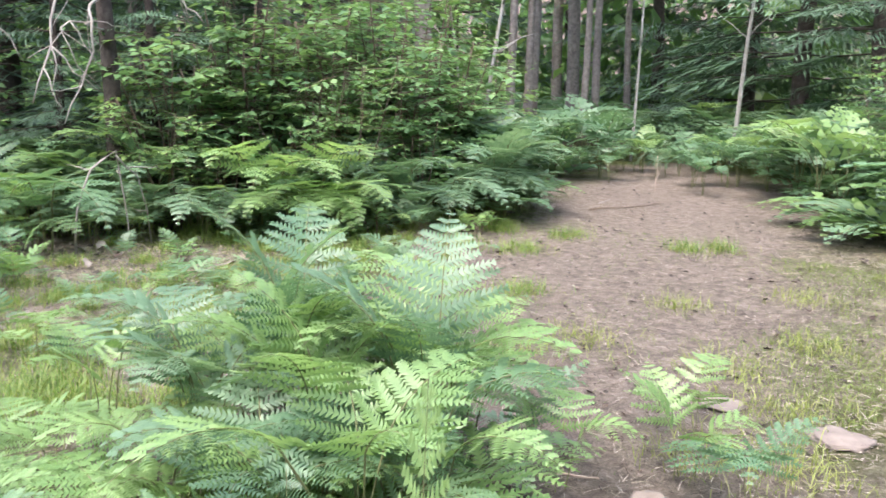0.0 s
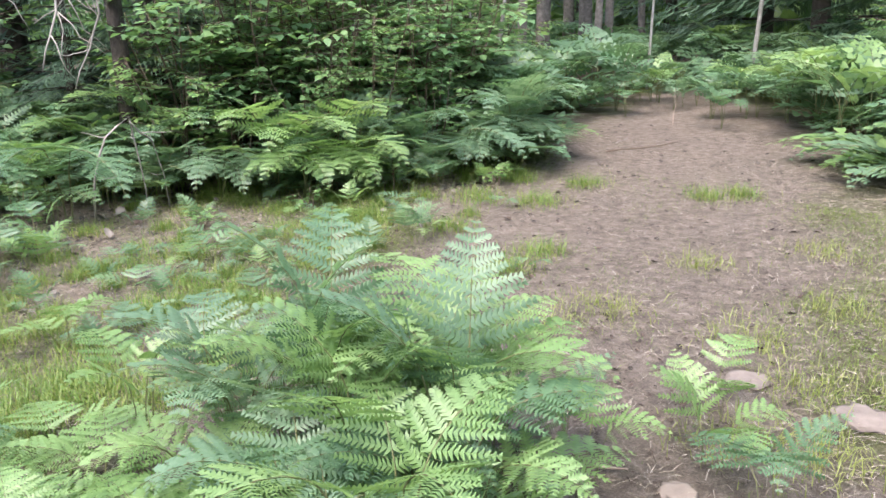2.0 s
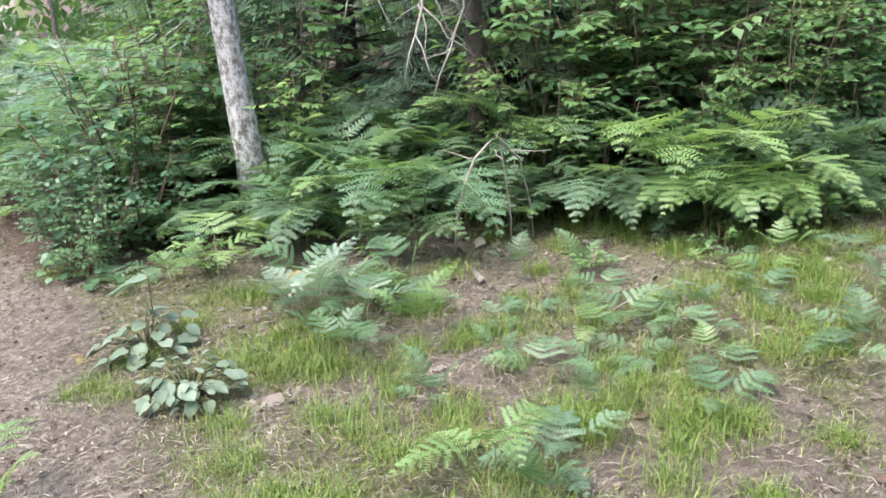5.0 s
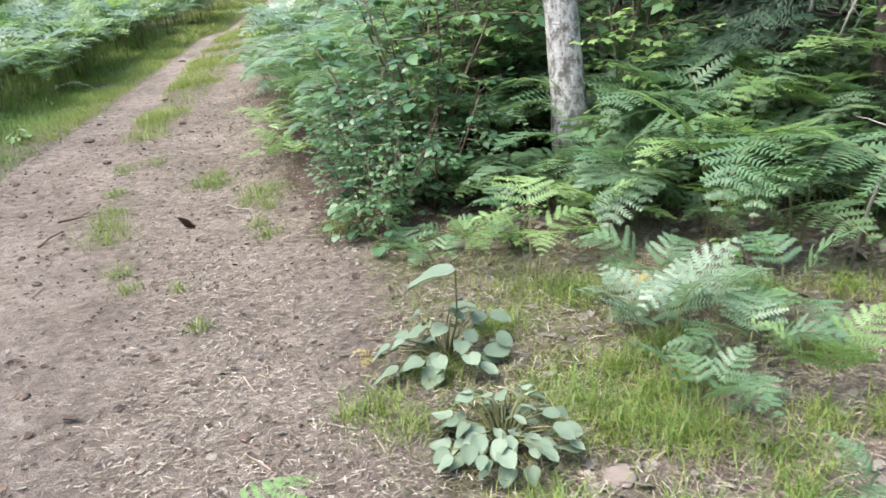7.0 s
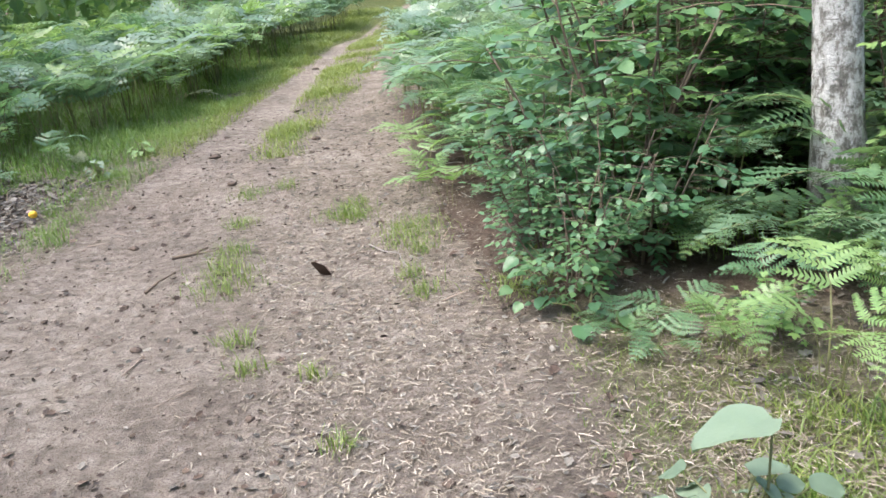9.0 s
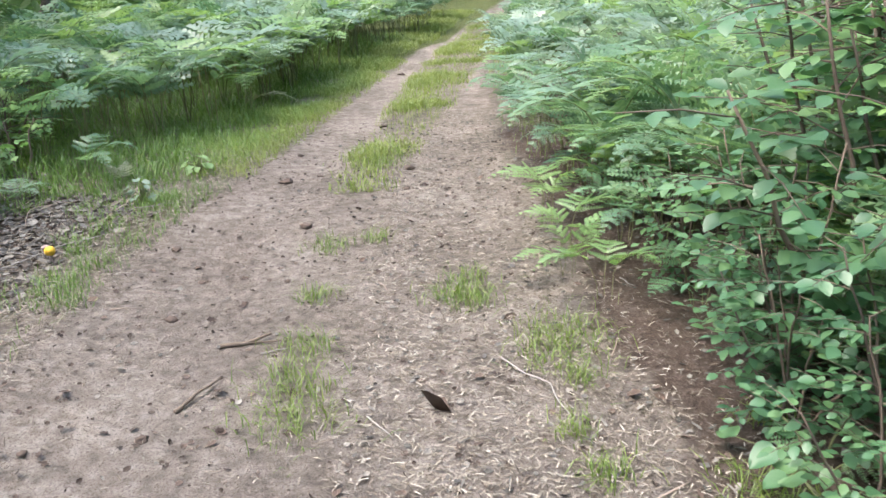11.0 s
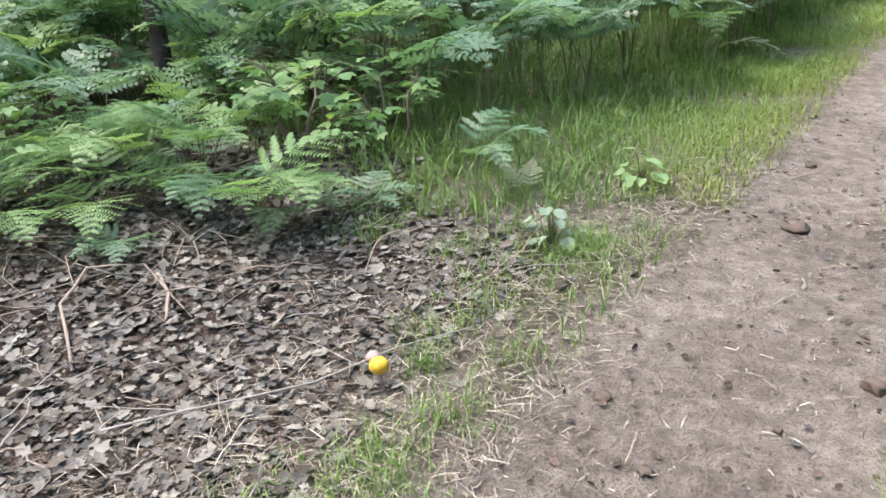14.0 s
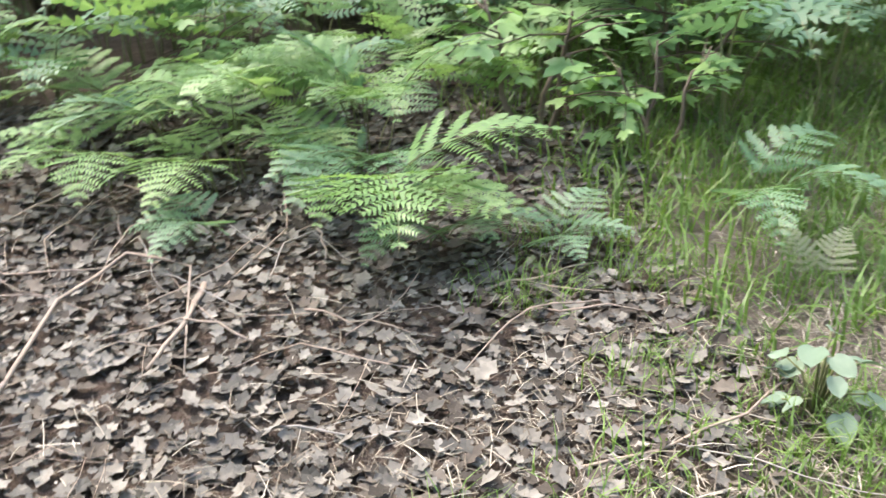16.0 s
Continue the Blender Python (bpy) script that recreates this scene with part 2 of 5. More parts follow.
def strip(x, y):
    """1 on the grassy middle of the main track."""
    m = np.interp(y, MID_Y, MID_X)
    wide = np.interp(y, (1.5, 3, 6, 9, 14), (0.05, 0.12, 0.16, 0.28, 0.4))
    return smooth(wide - np.abs(x - m), -0.12, 0.1) * smooth(y, 1.6, 2.6) * np.clip(np.interp(y, (2, 6, 9), (0.2, 0.45, 0.9)) + 0.7 * waves(1.3 * x, 0.6 * y, 4, 9), 0, 1)


def woods(x, y):
    """1 under the trees to the east of the wood's edge."""
    edge = np.interp(x, [p[0] for p in WOOD_EDGE], [p[1] for p in WOOD_EDGE])
    return smooth(y - edge + 0.2 * waves(x, y, 2, 6), -0.1, 0.5) * smooth(x, 0.9, 1.5) * smooth(line_distance(x, y, BRANCH), 0.8, 1.4)


def litter(x, y):
    back = np.interp(x, (-4.2, -3.7, -3.3, -2.2), (6.7, 6.5, 6.25, 5.8))
    west = smooth(-2.35 - x + 0.2 * waves(x, y, 3, 7), -0.15, 0.35) * smooth(back - y + 0.25 * waves(x, y, 2, 6), -0.2, 0.2)
    far_west = smooth(-4.0 - x, 0, 0.6)
    far = 0.25 * smooth(np.hypot(x, y - 2), 11, 15) * smooth(24 - np.hypot(x, y - 2), 0, 6) * (1 - bare(x, y)) * smooth(np.abs(x + 1.2), 1.8, 3.0)
    mould = 0.75 * smooth(x - np.interp(y, RIGHT_Y, RIGHT_X) + 0.35 + 0.15 * waves(x, y, 3, 7), 0, 0.35) * smooth(y, 2.2, 3.0) * smooth(9.0 - y, 0, 1.0) * (x < 3)
    return np.maximum(np.maximum(np.maximum(np.maximum(west, far_west), woods(x, y)), far), mould)


def gz(x, y):
    x, y = np.asarray(x, float), np.asarray(y, float)
    l, r, m = np.interp(y, LEFT_Y, LEFT_X), np.interp(y, RIGHT_Y, RIGHT_X), np.interp(y, MID_Y, MID_X)
    z = 0.055 + 0.016 * waves(x, y, 0, 5) + 0.010 * waves(x, y, 4, 10)
    near = smooth(y, 1.0, 3.0)
    z = z - near * 0.035 * np.exp(-((x - (l + m) / 2) / 0.32) ** 2) - near * 0.02 * np.exp(-((x - (r + m) / 2) / 0.3) ** 2)
    tread = np.exp(-((x - (l + m) / 2) / 0.22) ** 2) * smooth(y, 2.4, 3.4) * smooth(7.5 - y, 0, 1.5)
    z = z + tread * 0.020 * np.sin(42 * (y + 0.5 * np.abs(x - (l + m) / 2))) * (0.5 + 0.5 * np.sin(3 * y + 5 * x))
    z = z + 0.03 * (1 - bare(x, y)) * smooth(np.abs(x + 0.5), 1, 4)
    far = np.hypot(x, y - 3)
    return z + 0.0006 * smooth(far, 12, 60) * far * far


def at(x, y, up=0.0):
    return Vector((x, y, float(gz(x, y)) + up))


# ---- mesh helpers ----
def mesh(name, v, f, mats, slots=None, smooth_faces=True):
    me = bpy.data.meshes.new(name)
    me.from_pydata(np.asarray(v, float).tolist(), [], [list(map(int, q)) for q in f])
    for m in mats:
        me.materials.append(m)
    if slots is not None:
        me.polygons.foreach_set("material_index", np.asarray(slots, np.int32))
    if smooth_faces:
        me.polygons.foreach_set("use_smooth", np.ones(len(me.polygons), bool))
    me.update()
    return me


def piece(name, data, parent, m=None, label=""):
    ob = new(name, data)
    ob.parent = parent
    if m is not None:
        ob.matrix_basis = m
    return tagged(ob, label)


def thing(name, x, y, label, category, group="", data=None, up=0.0, turn=0.0, scale=1.0):
    ob = new(name, data)
    ob.location = at(x, y, up)
    ob.rotation_euler = (0, 0, turn)
    ob.scale = (scale,) * 3
    return tagged(ob, label, category, group)


def tube(pts, radii, sides=6):
    """Vertices and faces of a closed, bending, tapering stick."""
    pts = [Vector(p) for p in pts]
    v, f = [], []
    side = Vector((1, 0.13, 0.07))
    for i, p in enumerate(pts):
        d = (pts[min(i + 1, len(pts) - 1)] - pts[max(i - 1, 0)]).normalized()
        a = d.cross(side)
        if a.length < 0.05:
            a = d.cross(Vector((0.1, 1, 0.2)))
        a.normalize()
        b = d.cross(a)
        for k in range(sides):
            w = 2 * math.pi * k / sides
            v.append(p + radii[i] * (math.cos(w) * a + math.sin(w) * b))
    for i in range(len(pts) - 1):
        for k in range(sides):
            q = i * sides
            f.append((q + k, q + (k + 1) % sides, q + sides + (k + 1) % sides, q + sides + k))
    f.append(tuple(range(sides))[::-1])
    f.append(tuple(range((len(pts) - 1) * sides, len(pts) * sides)))
    return [tuple(p) for p in v], f


def joined(parts):
    v, f, off = [], [], 0
    for pv, pf in parts:
        v.extend(pv)
        f.extend(tuple(i + off for i in q) for q in pf)
        off += len(pv)
    return v, f


def crooked(a, b, n, wobble, rng, sag=0.0):
    a, b = Vector(a), Vector(b)
    out, off = [], Vector((0, 0, 0))
    for i in range(n + 1):
        t = i / n
        out.append(a.lerp(b, t) + off * math.sin(math.pi * min(1, t * 1.15)) + Vector((0, 0, -sag * t * (1 - t) * 4)))
        off = off + Vector([rng.uniform(-1, 1) * wobble for _ in range(3)])
    return out


def spread(tv, tf, place, axis, normal, size):
    """Many copies of a small template, each with its own place, axis, normal and size."""
    tv = np.asarray(tv, float)
    n = len(place)
    axis = axis / np.linalg.norm(axis, axis=1, keepdims=True)
    across = np.cross(normal, axis)
    across /= np.maximum(np.linalg.norm(across, axis=1, keepdims=True), 1e-6)
    up = np.cross(axis, across)
    size = np.asarray(size, float)
    if size.ndim == 1:
        size = np.repeat(size[:, None], 3, 1)
    loc = tv[None] * size[:, None, :]
    v = loc[:, :, 0:1] * axis[:, None] + loc[:, :, 1:2] * across[:, None] + loc[:, :, 2:3] * up[:, None] + place[:, None]
    f = []
    for q in tf:
        f.append(np.asarray(q)[None] + (np.arange(n) * len(tv))[:, None])
    faces = [tuple(r) for block in f for r in block.tolist()]
    return v.reshape(-1, 3), faces


# small leaf templates: x along the leaf, y across, z up
OVATE = ([(0, 0, 0), (0.22, 0.24, 0.05), (0.22, -0.24, 0.05), (0.5, 0.34, 0.07), (0.5, 0, 0.0), (0.5, -0.34, 0.07), (0.8, 0.2, 0.0), (0.8, -0.2, 0.0), (1, 0, -0.08), (0.22, 0, 0.0), (0.8, 0, -0.03)],
         [(0, 9, 1), (0, 2, 9), (9, 4, 3, 1), (2, 5, 4, 9), (4, 10, 6, 3), (5, 7, 10, 4), (10, 8, 6), (7, 8, 10)])
FOLDED = ([(0, 0, 0), (0.45, 0.32, 0.07), (0.5, 0, 0.0), (0.45, -0.32, 0.07), (1, 0, -0.08)], [(0, 2, 1), (0, 3, 2), (2, 4, 1), (3, 4, 2)])
DIAMOND = ([(0, 0, 0), (0.45, 0.3, 0.06), (1, 0, -0.05), (0.45, -0.3, 0.06)], [(0, 3, 2, 1)])
CURLED = ([(0, 0, 0.02), (0.24, 0.27, 0.20), (0.35, 0.02, 0.0), (0.33, -0.33, 0.12), (0.72, 0.30, 0.26), (0.66, -0.03, 0.04), (0.78, -0.22, 0.08), (1, 0.08, 0.22)],
          [(0, 2, 1), (0, 3, 2), (2, 5, 4, 1), (3, 6, 5, 2), (5, 7, 4), (6, 7, 5)])
LOBED = ([(0, 0, 0), (0.2, 0.13, 0.02), (0.34, 0.34, 0.05), (0.46, 0.2, 0.03), (0.64, 0.38, 0.07), (0.78, 0.18, 0.02), (1, 0.04, 0.07), (0.8, -0.17, 0.03), (0.66, -0.33, 0.09), (0.48, -0.18, 0.02), (0.3, -0.3, 0.06), (0.18, -0.1, 0.01), (0.5, 0.01, -0.03)],
         [(12, 0, 1, 2), (12, 2, 3, 4), (12, 4, 5, 6), (12, 6, 7, 8), (12, 8, 9, 10), (12, 10, 11, 0)])
BLADE = ([(0, 0.5, 0), (0, -0.5, 0), (0.55, -0.42, 0.06), (0.55, 0.42, 0.06), (0.95, -0.06, -0.22), (0.95, 0.06, -0.22)], [(0, 1, 2, 3), (3, 2, 4, 5)])
STRIP = ([(0, 0.5, 0), (0, -0.5, 0), (0.5, -0.5, 0.25), (0.5, 0.5, 0.25), (1, -0.4, 0), (1, 0.4, 0)], [(0, 1, 2, 3), (3, 2, 4, 5)])


def maple_outline():
    v, f = [(0.12, 0, 0)], []
    tips = [(-125, 0.42), (-62, 0.78), (0, 1.0), (62, 0.78), (125, 0.42)]
    ring = [(-160, 0.12)]
    for i, (a, r) in enumerate(tips):
        ring += [(a - 17, r * 0.72), (a, r), (a + 17, r * 0.72)]
        if i < 4:
            ring.append(((a + tips[i + 1][0]) / 2, 0.5))
    ring.append((160, 0.12))
    for a, r in ring:
        w = radians(a)
        v.append((0.12 + 0.62 * r * math.cos(w), 0.62 * r * math.sin(w), -0.14 * r * r + 0.03 * math.cos(3 * w)))
    for i in range(1, len(v) - 1):
        f.append((0, i, i + 1))
    return v, f


MAPLE_LEAF = maple_outline()

# ---- ferns ----
FROND_CACHE = {}
STYLES = {"arch": (62, -48, 0.46), "flat": (42, -36, 0.52), "up": (74, 8, 0.42), "low": (40, -35, 0.18), "fan": (32, -24, 0.30), "drape": (18, -52, 0.42), "spire": (88, 80, 0.95), "tall": (72, 12, 0.86), "high": (58, -24, 0.72), "skirt": (34, -22, 0.07)}


def frond_mesh(style, seed, fine, leaf):
    key = (style, seed, fine, leaf.name)
    if key in FROND_CACHE:
        return FROND_CACHE[key]
    rng = random.Random(seed * 31 + len(style) * 7)
    first, last, rise = STYLES[style]
    pairs, lobes = {"finest": (10, 13), "fine": (9, 10), "mid": (9, 6), "far": (8, 4), "sparse": (14, 12)}[fine]
    length = 0.60
    stalk = [Vector((0.10 * (t ** 2) + 0.015 * math.sin(5 * t + seed), 0.012 * math.sin(4 * t), rise * t)) for t in (0, 0.35, 0.7, 1)]
    p, pts, dirs = stalk[-1].copy(), [], []
    bend = rng.uniform(-0.25, 0.25)
    steps = 40
    for i in range(steps + 1):
        t = i / steps
        a = radians(first + (last - first) * t ** 0.8)
        d = Vector((math.cos(a), bend * t, math.sin(a))).normalized()
        pts.append(p.copy())
        dirs.append(d)
        p = p + d * (length / steps)
    v, f, slots = [], [], []

    def quad(a, b, c, d):
        k = len(v)
        v.extend((a, b, c, d))
        f.append((k, k + 1, k + 2, k + 3))
        slots.append(0)

    for i in range(pairs):
        t = 0.02 + 0.95 * (i / (pairs - 1)) ** 0.92
        k = min(steps, int(t * steps))
        base, d = pts[k], dirs[k]
        right = d.cross(Vector((0, 0, 1))).normalized()
        up = right.cross(d).normalized()
        reach = length * (0.54 * (1 - t) + 0.022) * rng.uniform(0.88, 1.08)
        if i == 0:
            reach *= 0.85
        for s in (-1, 1):
            q = (right * s + d * (0.35 + 0.25 * t + rng.uniform(-0.12, 0.12)) + up * rng.uniform(-0.02, 0.22)).normalized()
            droop = -up * rng.uniform(0.05, 0.30) * reach
            count = max(3, int(round(lobes * (0.35 + 0.65 * (1 - t)))))
            for j in range(count):
                u = (j + 0.25) / count
                c = base + q * (reach * u) + droop * (u * u)
                ll = min(reach * 0.34, length / pairs * {"finest": 0.56, "fine": 0.57, "mid": 0.60, "far": 0.64, "sparse": 0.34}[fine]) * (1 - u) ** 0.36 * rng.uniform(0.85, 1.1) + 0.004
                half = reach / count * 0.5
                n2 = q.cross(d).normalized() * s
                for s2 in (-1, 1):
                    w = (q.cross(n2) * s2 + q * 0.45).normalized()
                    tip = c + w * ll + n2 * rng.uniform(-0.15, 0.10) * ll
                    quad(c - q * half * 0.95, c + q * half * 0.95 + n2 * 0.04 * ll, tip + q * half * 0.55, tip - q * half * 0.05 - n2 * 0.03 * ll)
            e = base + q * reach + droop
            quad(base + q * reach * 0.75 + droop * 0.56 - d * 0.004, e, e + q * reach * 0.1, base + q * reach * 0.75 + droop * 0.56 + d * 0.008)
    tv, tf = tube(stalk + pts[4::6], [0.0055, 0.005, 0.0045, 0.004] + [0.0035 * (1 - 0.8 * k / 7) for k in range(len(pts[4::6]))], 5 if fine == "finest" else 3)
    off = len(v)
    v.extend(Vector(a) for a in tv)
    f.extend(tuple(i + off for i in q) for q in tf)
    slots.extend([1] * len(tf))
    me = mesh("frond", [tuple(a) for a in v], f, [leaf, STEM], slots, False)
    FROND_CACHE[key] = me
    return me


def bracken(x, y, size, count, fine, leaf, label, group="", style=None, turn=None, fan=360, rng=random.Random(5)):
    """One bracken plant: a few fronds on stalks out of one root."""
    root = thing("bracken_fern", x, y, label, "fern", group, up=-0.01)
    start = rng.uniform(0, 360) if turn is None else turn
    for i in range(count):
        st = style or rng.choice(("arch", "arch", "flat", "fan", "up"))
        me = frond_mesh(st, rng.randrange(3), fine, leaf)
        a = start + (i - (count - 1) / 2) * fan / max(1, count) + rng.uniform(-18, 18)
        s = size * rng.uniform(0.82, 1.15)
        m = pose(0.03 * math.cos(radians(a)), 0.03 * math.sin(radians(a)), 0, rng.uniform(-8, 8), rng.uniform(-10, 8), a) @ Matrix.Diagonal((s, s, s, 1))
        piece("frond", me, root, m)
    return root


# ---- ground ----
def axis_lines(lo, hi, step, far):
    inner = list(np.arange(lo, hi + step / 2, step))
    out, s, x = [], step, hi
    while x < far:
        s *= 1.18
        x += s
        out.append(x)
    left, s, x = [], step, lo
    while x > -far:
        s *= 1.18
        x -= s
        left.append(x)
    return np.array(left[::-1] + inner + out)


def build_ground():
    gx, gy = axis_lines(-5.0, 7.5, 0.045, 220), axis_lines(-4.6, 9.0, 0.045, 220)
    x, y = np.meshgrid(gx, gy, indexing="ij")
    z = gz(x, y)
    nx, ny = x.shape
    i = np.arange(nx * ny).reshape(nx, ny)
    quads = np.stack([i[:-1, :-1], i[1:, :-1], i[1:, 1:], i[:-1, 1:]], -1).reshape(-1, 4)
    me = bpy.data.meshes.new("ground")
    me.vertices.add(nx * ny)
    me.vertices.foreach_set("co", np.stack([x, y, z], -1).reshape(-1))
    me.loops.add(quads.size)
    me.loops.foreach_set("vertex_index", quads.reshape(-1).astype(np.int32))
    me.polygons.add(len(quads))
    me.polygons.foreach_set("loop_start", np.arange(0, quads.size, 4, dtype=np.int32))
    me.polygons.foreach_set("use_smooth", np.ones(len(quads), bool))
    me.update(calc_edges=True)
    sandy = bare(x, y) * (1 - 0.8 * strip(x, y)) * (1 - 0.5 * smooth(x + 0.35 * y, 1.2, 2.0) * smooth(3.4 - y, 0, 0.6) * (x < 2.2)) * (1 - 0.72 * (1 - track(x, y)))
    green = np.clip((1 - bare(x, y)) * (0.42 + 0.3 * waves(x, y, 3, 7)) + 0.4 * strip(x, y) + 0.9 * smooth(np.hypot(x, y - 2), 11, 15) * (1 - bare(x, y)), 0, 1)
    for name, w in (("sand", sandy), ("litter", litter(x, y)), ("green", green)):
        me.attributes.new(name, 'FLOAT', 'POINT').data.foreach_set("value", w.reshape(-1).astype(np.float32))
    me.materials.append(SOIL)
    tagged(new("ground", me), "sandy forest track with pinkish bare soil and dark leaf mould", "ground", kind="structure")


build_ground()


# ---- trees ----
def leaf_cloud(centres, radii, count, template, size, rng, flat=0.75):
    """Leaves in uneven clumps round the given centres."""
    centres, radii = np.asarray(centres, float), np.asarray(radii, float)
    pick = rng.integers(0, len(centres), count)
    d = rng.normal(size=(count, 3))
    d /= np.linalg.norm(d, axis=1, keepdims=True)
    d[:, 2] *= flat
    place = centres[pick] + d * (radii[pick] * rng.uniform(0.25, 1.05, count) ** 0.7)[:, None]
    axis = d * [1, 1, 0.3] + rng.normal(size=(count, 3)) * 0.4 + [0, 0, -0.25]
    normal = rng.normal(size=(count, 3)) * 0.45 + [0, 0, 1]
    return spread(template[0], template[1], place, axis, normal, size * rng.uniform(0.6, 1.25, count))


def broadleaf_tree(name, seed, height, girth, bark, leaf, leaves, crown_from, label, lean=(0, 0), leaf_size=0.17):
    """A tree with a tapered trunk, limbs and a crown of many leaves, built at the origin."""
    rng, r = np.random.default_rng(seed), random.Random(seed)
    root = new(name)
    n = 14
    pts, rad = [], []
    for i in range(n + 1):
        t = i / n
        pts.append((lean[0] * t * height + 0.05 * math.sin(3 * t * 3 + seed), lean[1] * t * height + 0.05 * math.cos(2.3 * t * 3 + seed), -0.08 + t * height))
        rad.append(girth * ((1 - t) ** 0.8 * 0.9 + 0.06) * (1 + 0.5 * math.exp(-t * height * 4)) * r.uniform(0.96, 1.04))
    piece("trunk", mesh("trunk", *tube(pts, rad, 12), [bark]), root)
    limbs, tips = [], []
    for k in range(11):
        t = crown_from + (0.97 - crown_from) * k / 10
        base = Vector(pts[min(n, int(t * n))])
        a = k * 2.4 + r.uniform(-0.5, 0.5)
        long = height * 0.26 * (1.15 - t) + 0.6
        tip = base + Vector((math.cos(a) * long, math.sin(a) * long, long * r.uniform(0.2, 0.7)))
        c = crooked(base, tip, 5, 0.06, r)
        limbs.append(tube(c, [girth * 0.28 * (1.1 - t) * (1 - 0.75 * j / 5) + 0.006 for j in range(6)], 6))
        tips += [c[3], c[4], c[5], c[5] + Vector((r.uniform(-.6, .6), r.uniform(-.6, .6), r.uniform(-.2, .6)))]
    for lv, lf in limbs:
        piece("limb", mesh("limb", lv, lf, [bark]), root)
    v, f = leaf_cloud(tips, [r.uniform(0.45, 1.0) for _ in tips], leaves, DIAMOND, leaf_size, rng)
    piece("crown", mesh("crown", v, f, [leaf], None, False), root)
    return tagged(root, label, "tree")


def spruce_tree(seed, height, label, low=0.25):
    rng, r = np.random.default_rng(seed), random.Random(seed)
    root = new("spruce_tree")
    pts = [(0.04 * math.sin(i), 0.03 * math.cos(2 * i), -0.08 + height * i / 10) for i in range(11)]
    piece("trunk", mesh("trunk", *tube(pts, [0.13 * (1 - 0.92 * i / 10) + 0.01 for i in range(11)], 10), [DARKBARK]), root)
    place, axis, normal, size, limbs = [], [], [], [], []
    z = low
    while z < height * 0.97:
        t = z / height
        reach = (1 - t) ** 0.8 * height * 0.24 + 0.15
        for k in range(5):
            a = r.uniform(0, 6.28)
            out = Vector((math.cos(a), math.sin(a), 0))
            side = Vector((-out.y, out.x, 0))
            rr = reach * r.uniform(0.7, 1.1)
            droop = r.uniform(0.15, 0.4)
            base = Vector((0, 0, z))

            def on(u):
                return base + out * rr * u + Vector((0, 0, -droop * rr * u * u + 0.12 * rr * u))
            limbs.append(tube([on(0), on(0.5), on(1)], [0.014, 0.009, 0.003], 4))
            m = 6
            for j in range(2, m + 1):
                u = j / m
                for s in (-1, 1):
                    d = out * 0.55 + side * s * r.uniform(0.5, 1) + Vector((0, 0, -0.25))
                    ln = rr * 0.42 * (1.15 - u * 0.6)
                    for q in range(6):
                        p = on(u) + d.normalized() * ln * (0.08 + 0.16 * q)
                        for s2 in (-1, 1):
                            place.append(p)
                            axis.append(d.normalized() + out * 0.2 + side * s2 * 0.8 * s + Vector((0, 0, r.uniform(-0.3, 0.1))))
                            normal.append(Vector((r.uniform(-.3, .3), r.uniform(-.3, .3), 1)))
                            size.append((ln * 0.42, ln * 0.09, ln * 0.12))
        z += 0.30 + 0.1 * t
    piece("limb", mesh("limb", *joined(limbs), [DARKBARK]), root)["kind"] = "stuff"
    v, f = spread(DIAMOND[0], DIAMOND[1], np.array(place), np.array(axis), np.array(normal), np.array(size))
    piece("crown", mesh("crown", v, f, [NEEDLE], None, False), root)
    return tagged(root, label, "tree")


def standing(ob, x, y, turn=0.0, scale=1.0):
    ob.matrix_basis = Matrix.Translation(at(x, y)) @ pose(0, 0, 0, 0, 0, turn) @ Matrix.Diagonal((scale, scale, scale, 1))
    return ob


def again(ob, x, y, turn, scale):
    c = copy_thing(ob, Matrix.Identity(4))
    return standing(c, x, y, turn, scale)


birch = standing(broadleaf_tree("birch_tree", 3, 9.5, 0.118, BIRCH, WOODLEAF, 1100, 0.42, "slender grey-white birch with flaking bark among bracken", (-0.012, 0.02), 0.13), 2.32, 3.15)
tagged(birch, group="trees at the wood's edge")
dark_tree = standing(broadleaf_tree("young_tree", 5, 7.5, 0.058, DARKBARK, WOODLEAF, 1000, 0.42, "thin dark-barked young tree rising out of the ferns", (-0.085, -0.02), 0.13), -5.35, 6.65)
dark_far = again(dark_tree, -6.6, 9.6, 120, 0.8)

TREES = random.Random(21)
spruces = [standing(spruce_tree(31, 9.0, "dense dark spruce with drooping boughs in the wood"), 5.2, 4.6),
           standing(spruce_tree(47, 7.0, "bushy dark spruce at the back of the clearing", 0.15), 13.4, -0.4)]
for x, y, s, k in ((3.7, 3.15, 0.42, 1), (4.5, 2.9, 0.5, 0), (5.5, 2.6, 0.45, 1), (3.9, 5.2, 1.0, 0), (7.0, 5.4, 1.1, 1), (9.4, 7.6, 1.1, 0), (12.2, -2.4, 1.0, 1), (15.5, 1.6, 1.2, 0), (11.6, -5.4, 1.0, 0), (14.6, -5.0, 1.2, 1), (2.6, 7.2, 0.9, 1),
                   (17.5, 3.6, 1.3, 1), (-8.6, 11.2, 0.9, 0), (-11.2, 8.3, 1.1, 1), (-12.5, 13.5, 1.2, 0), (17, -2.5, 1.3, 0), (19, 0.5, 1.3, 1), (20, 7.5, 1.3, 0), (22, 12, 1.4, 1), (17.5, 12.5, 1.3, 0), (24, 8, 1.5, 1), (13.5, 12.5, 1.2, 1)):
    tagged(again(spruces[k], x, y, TREES.uniform(0, 360), s), group="spruces of the wood")

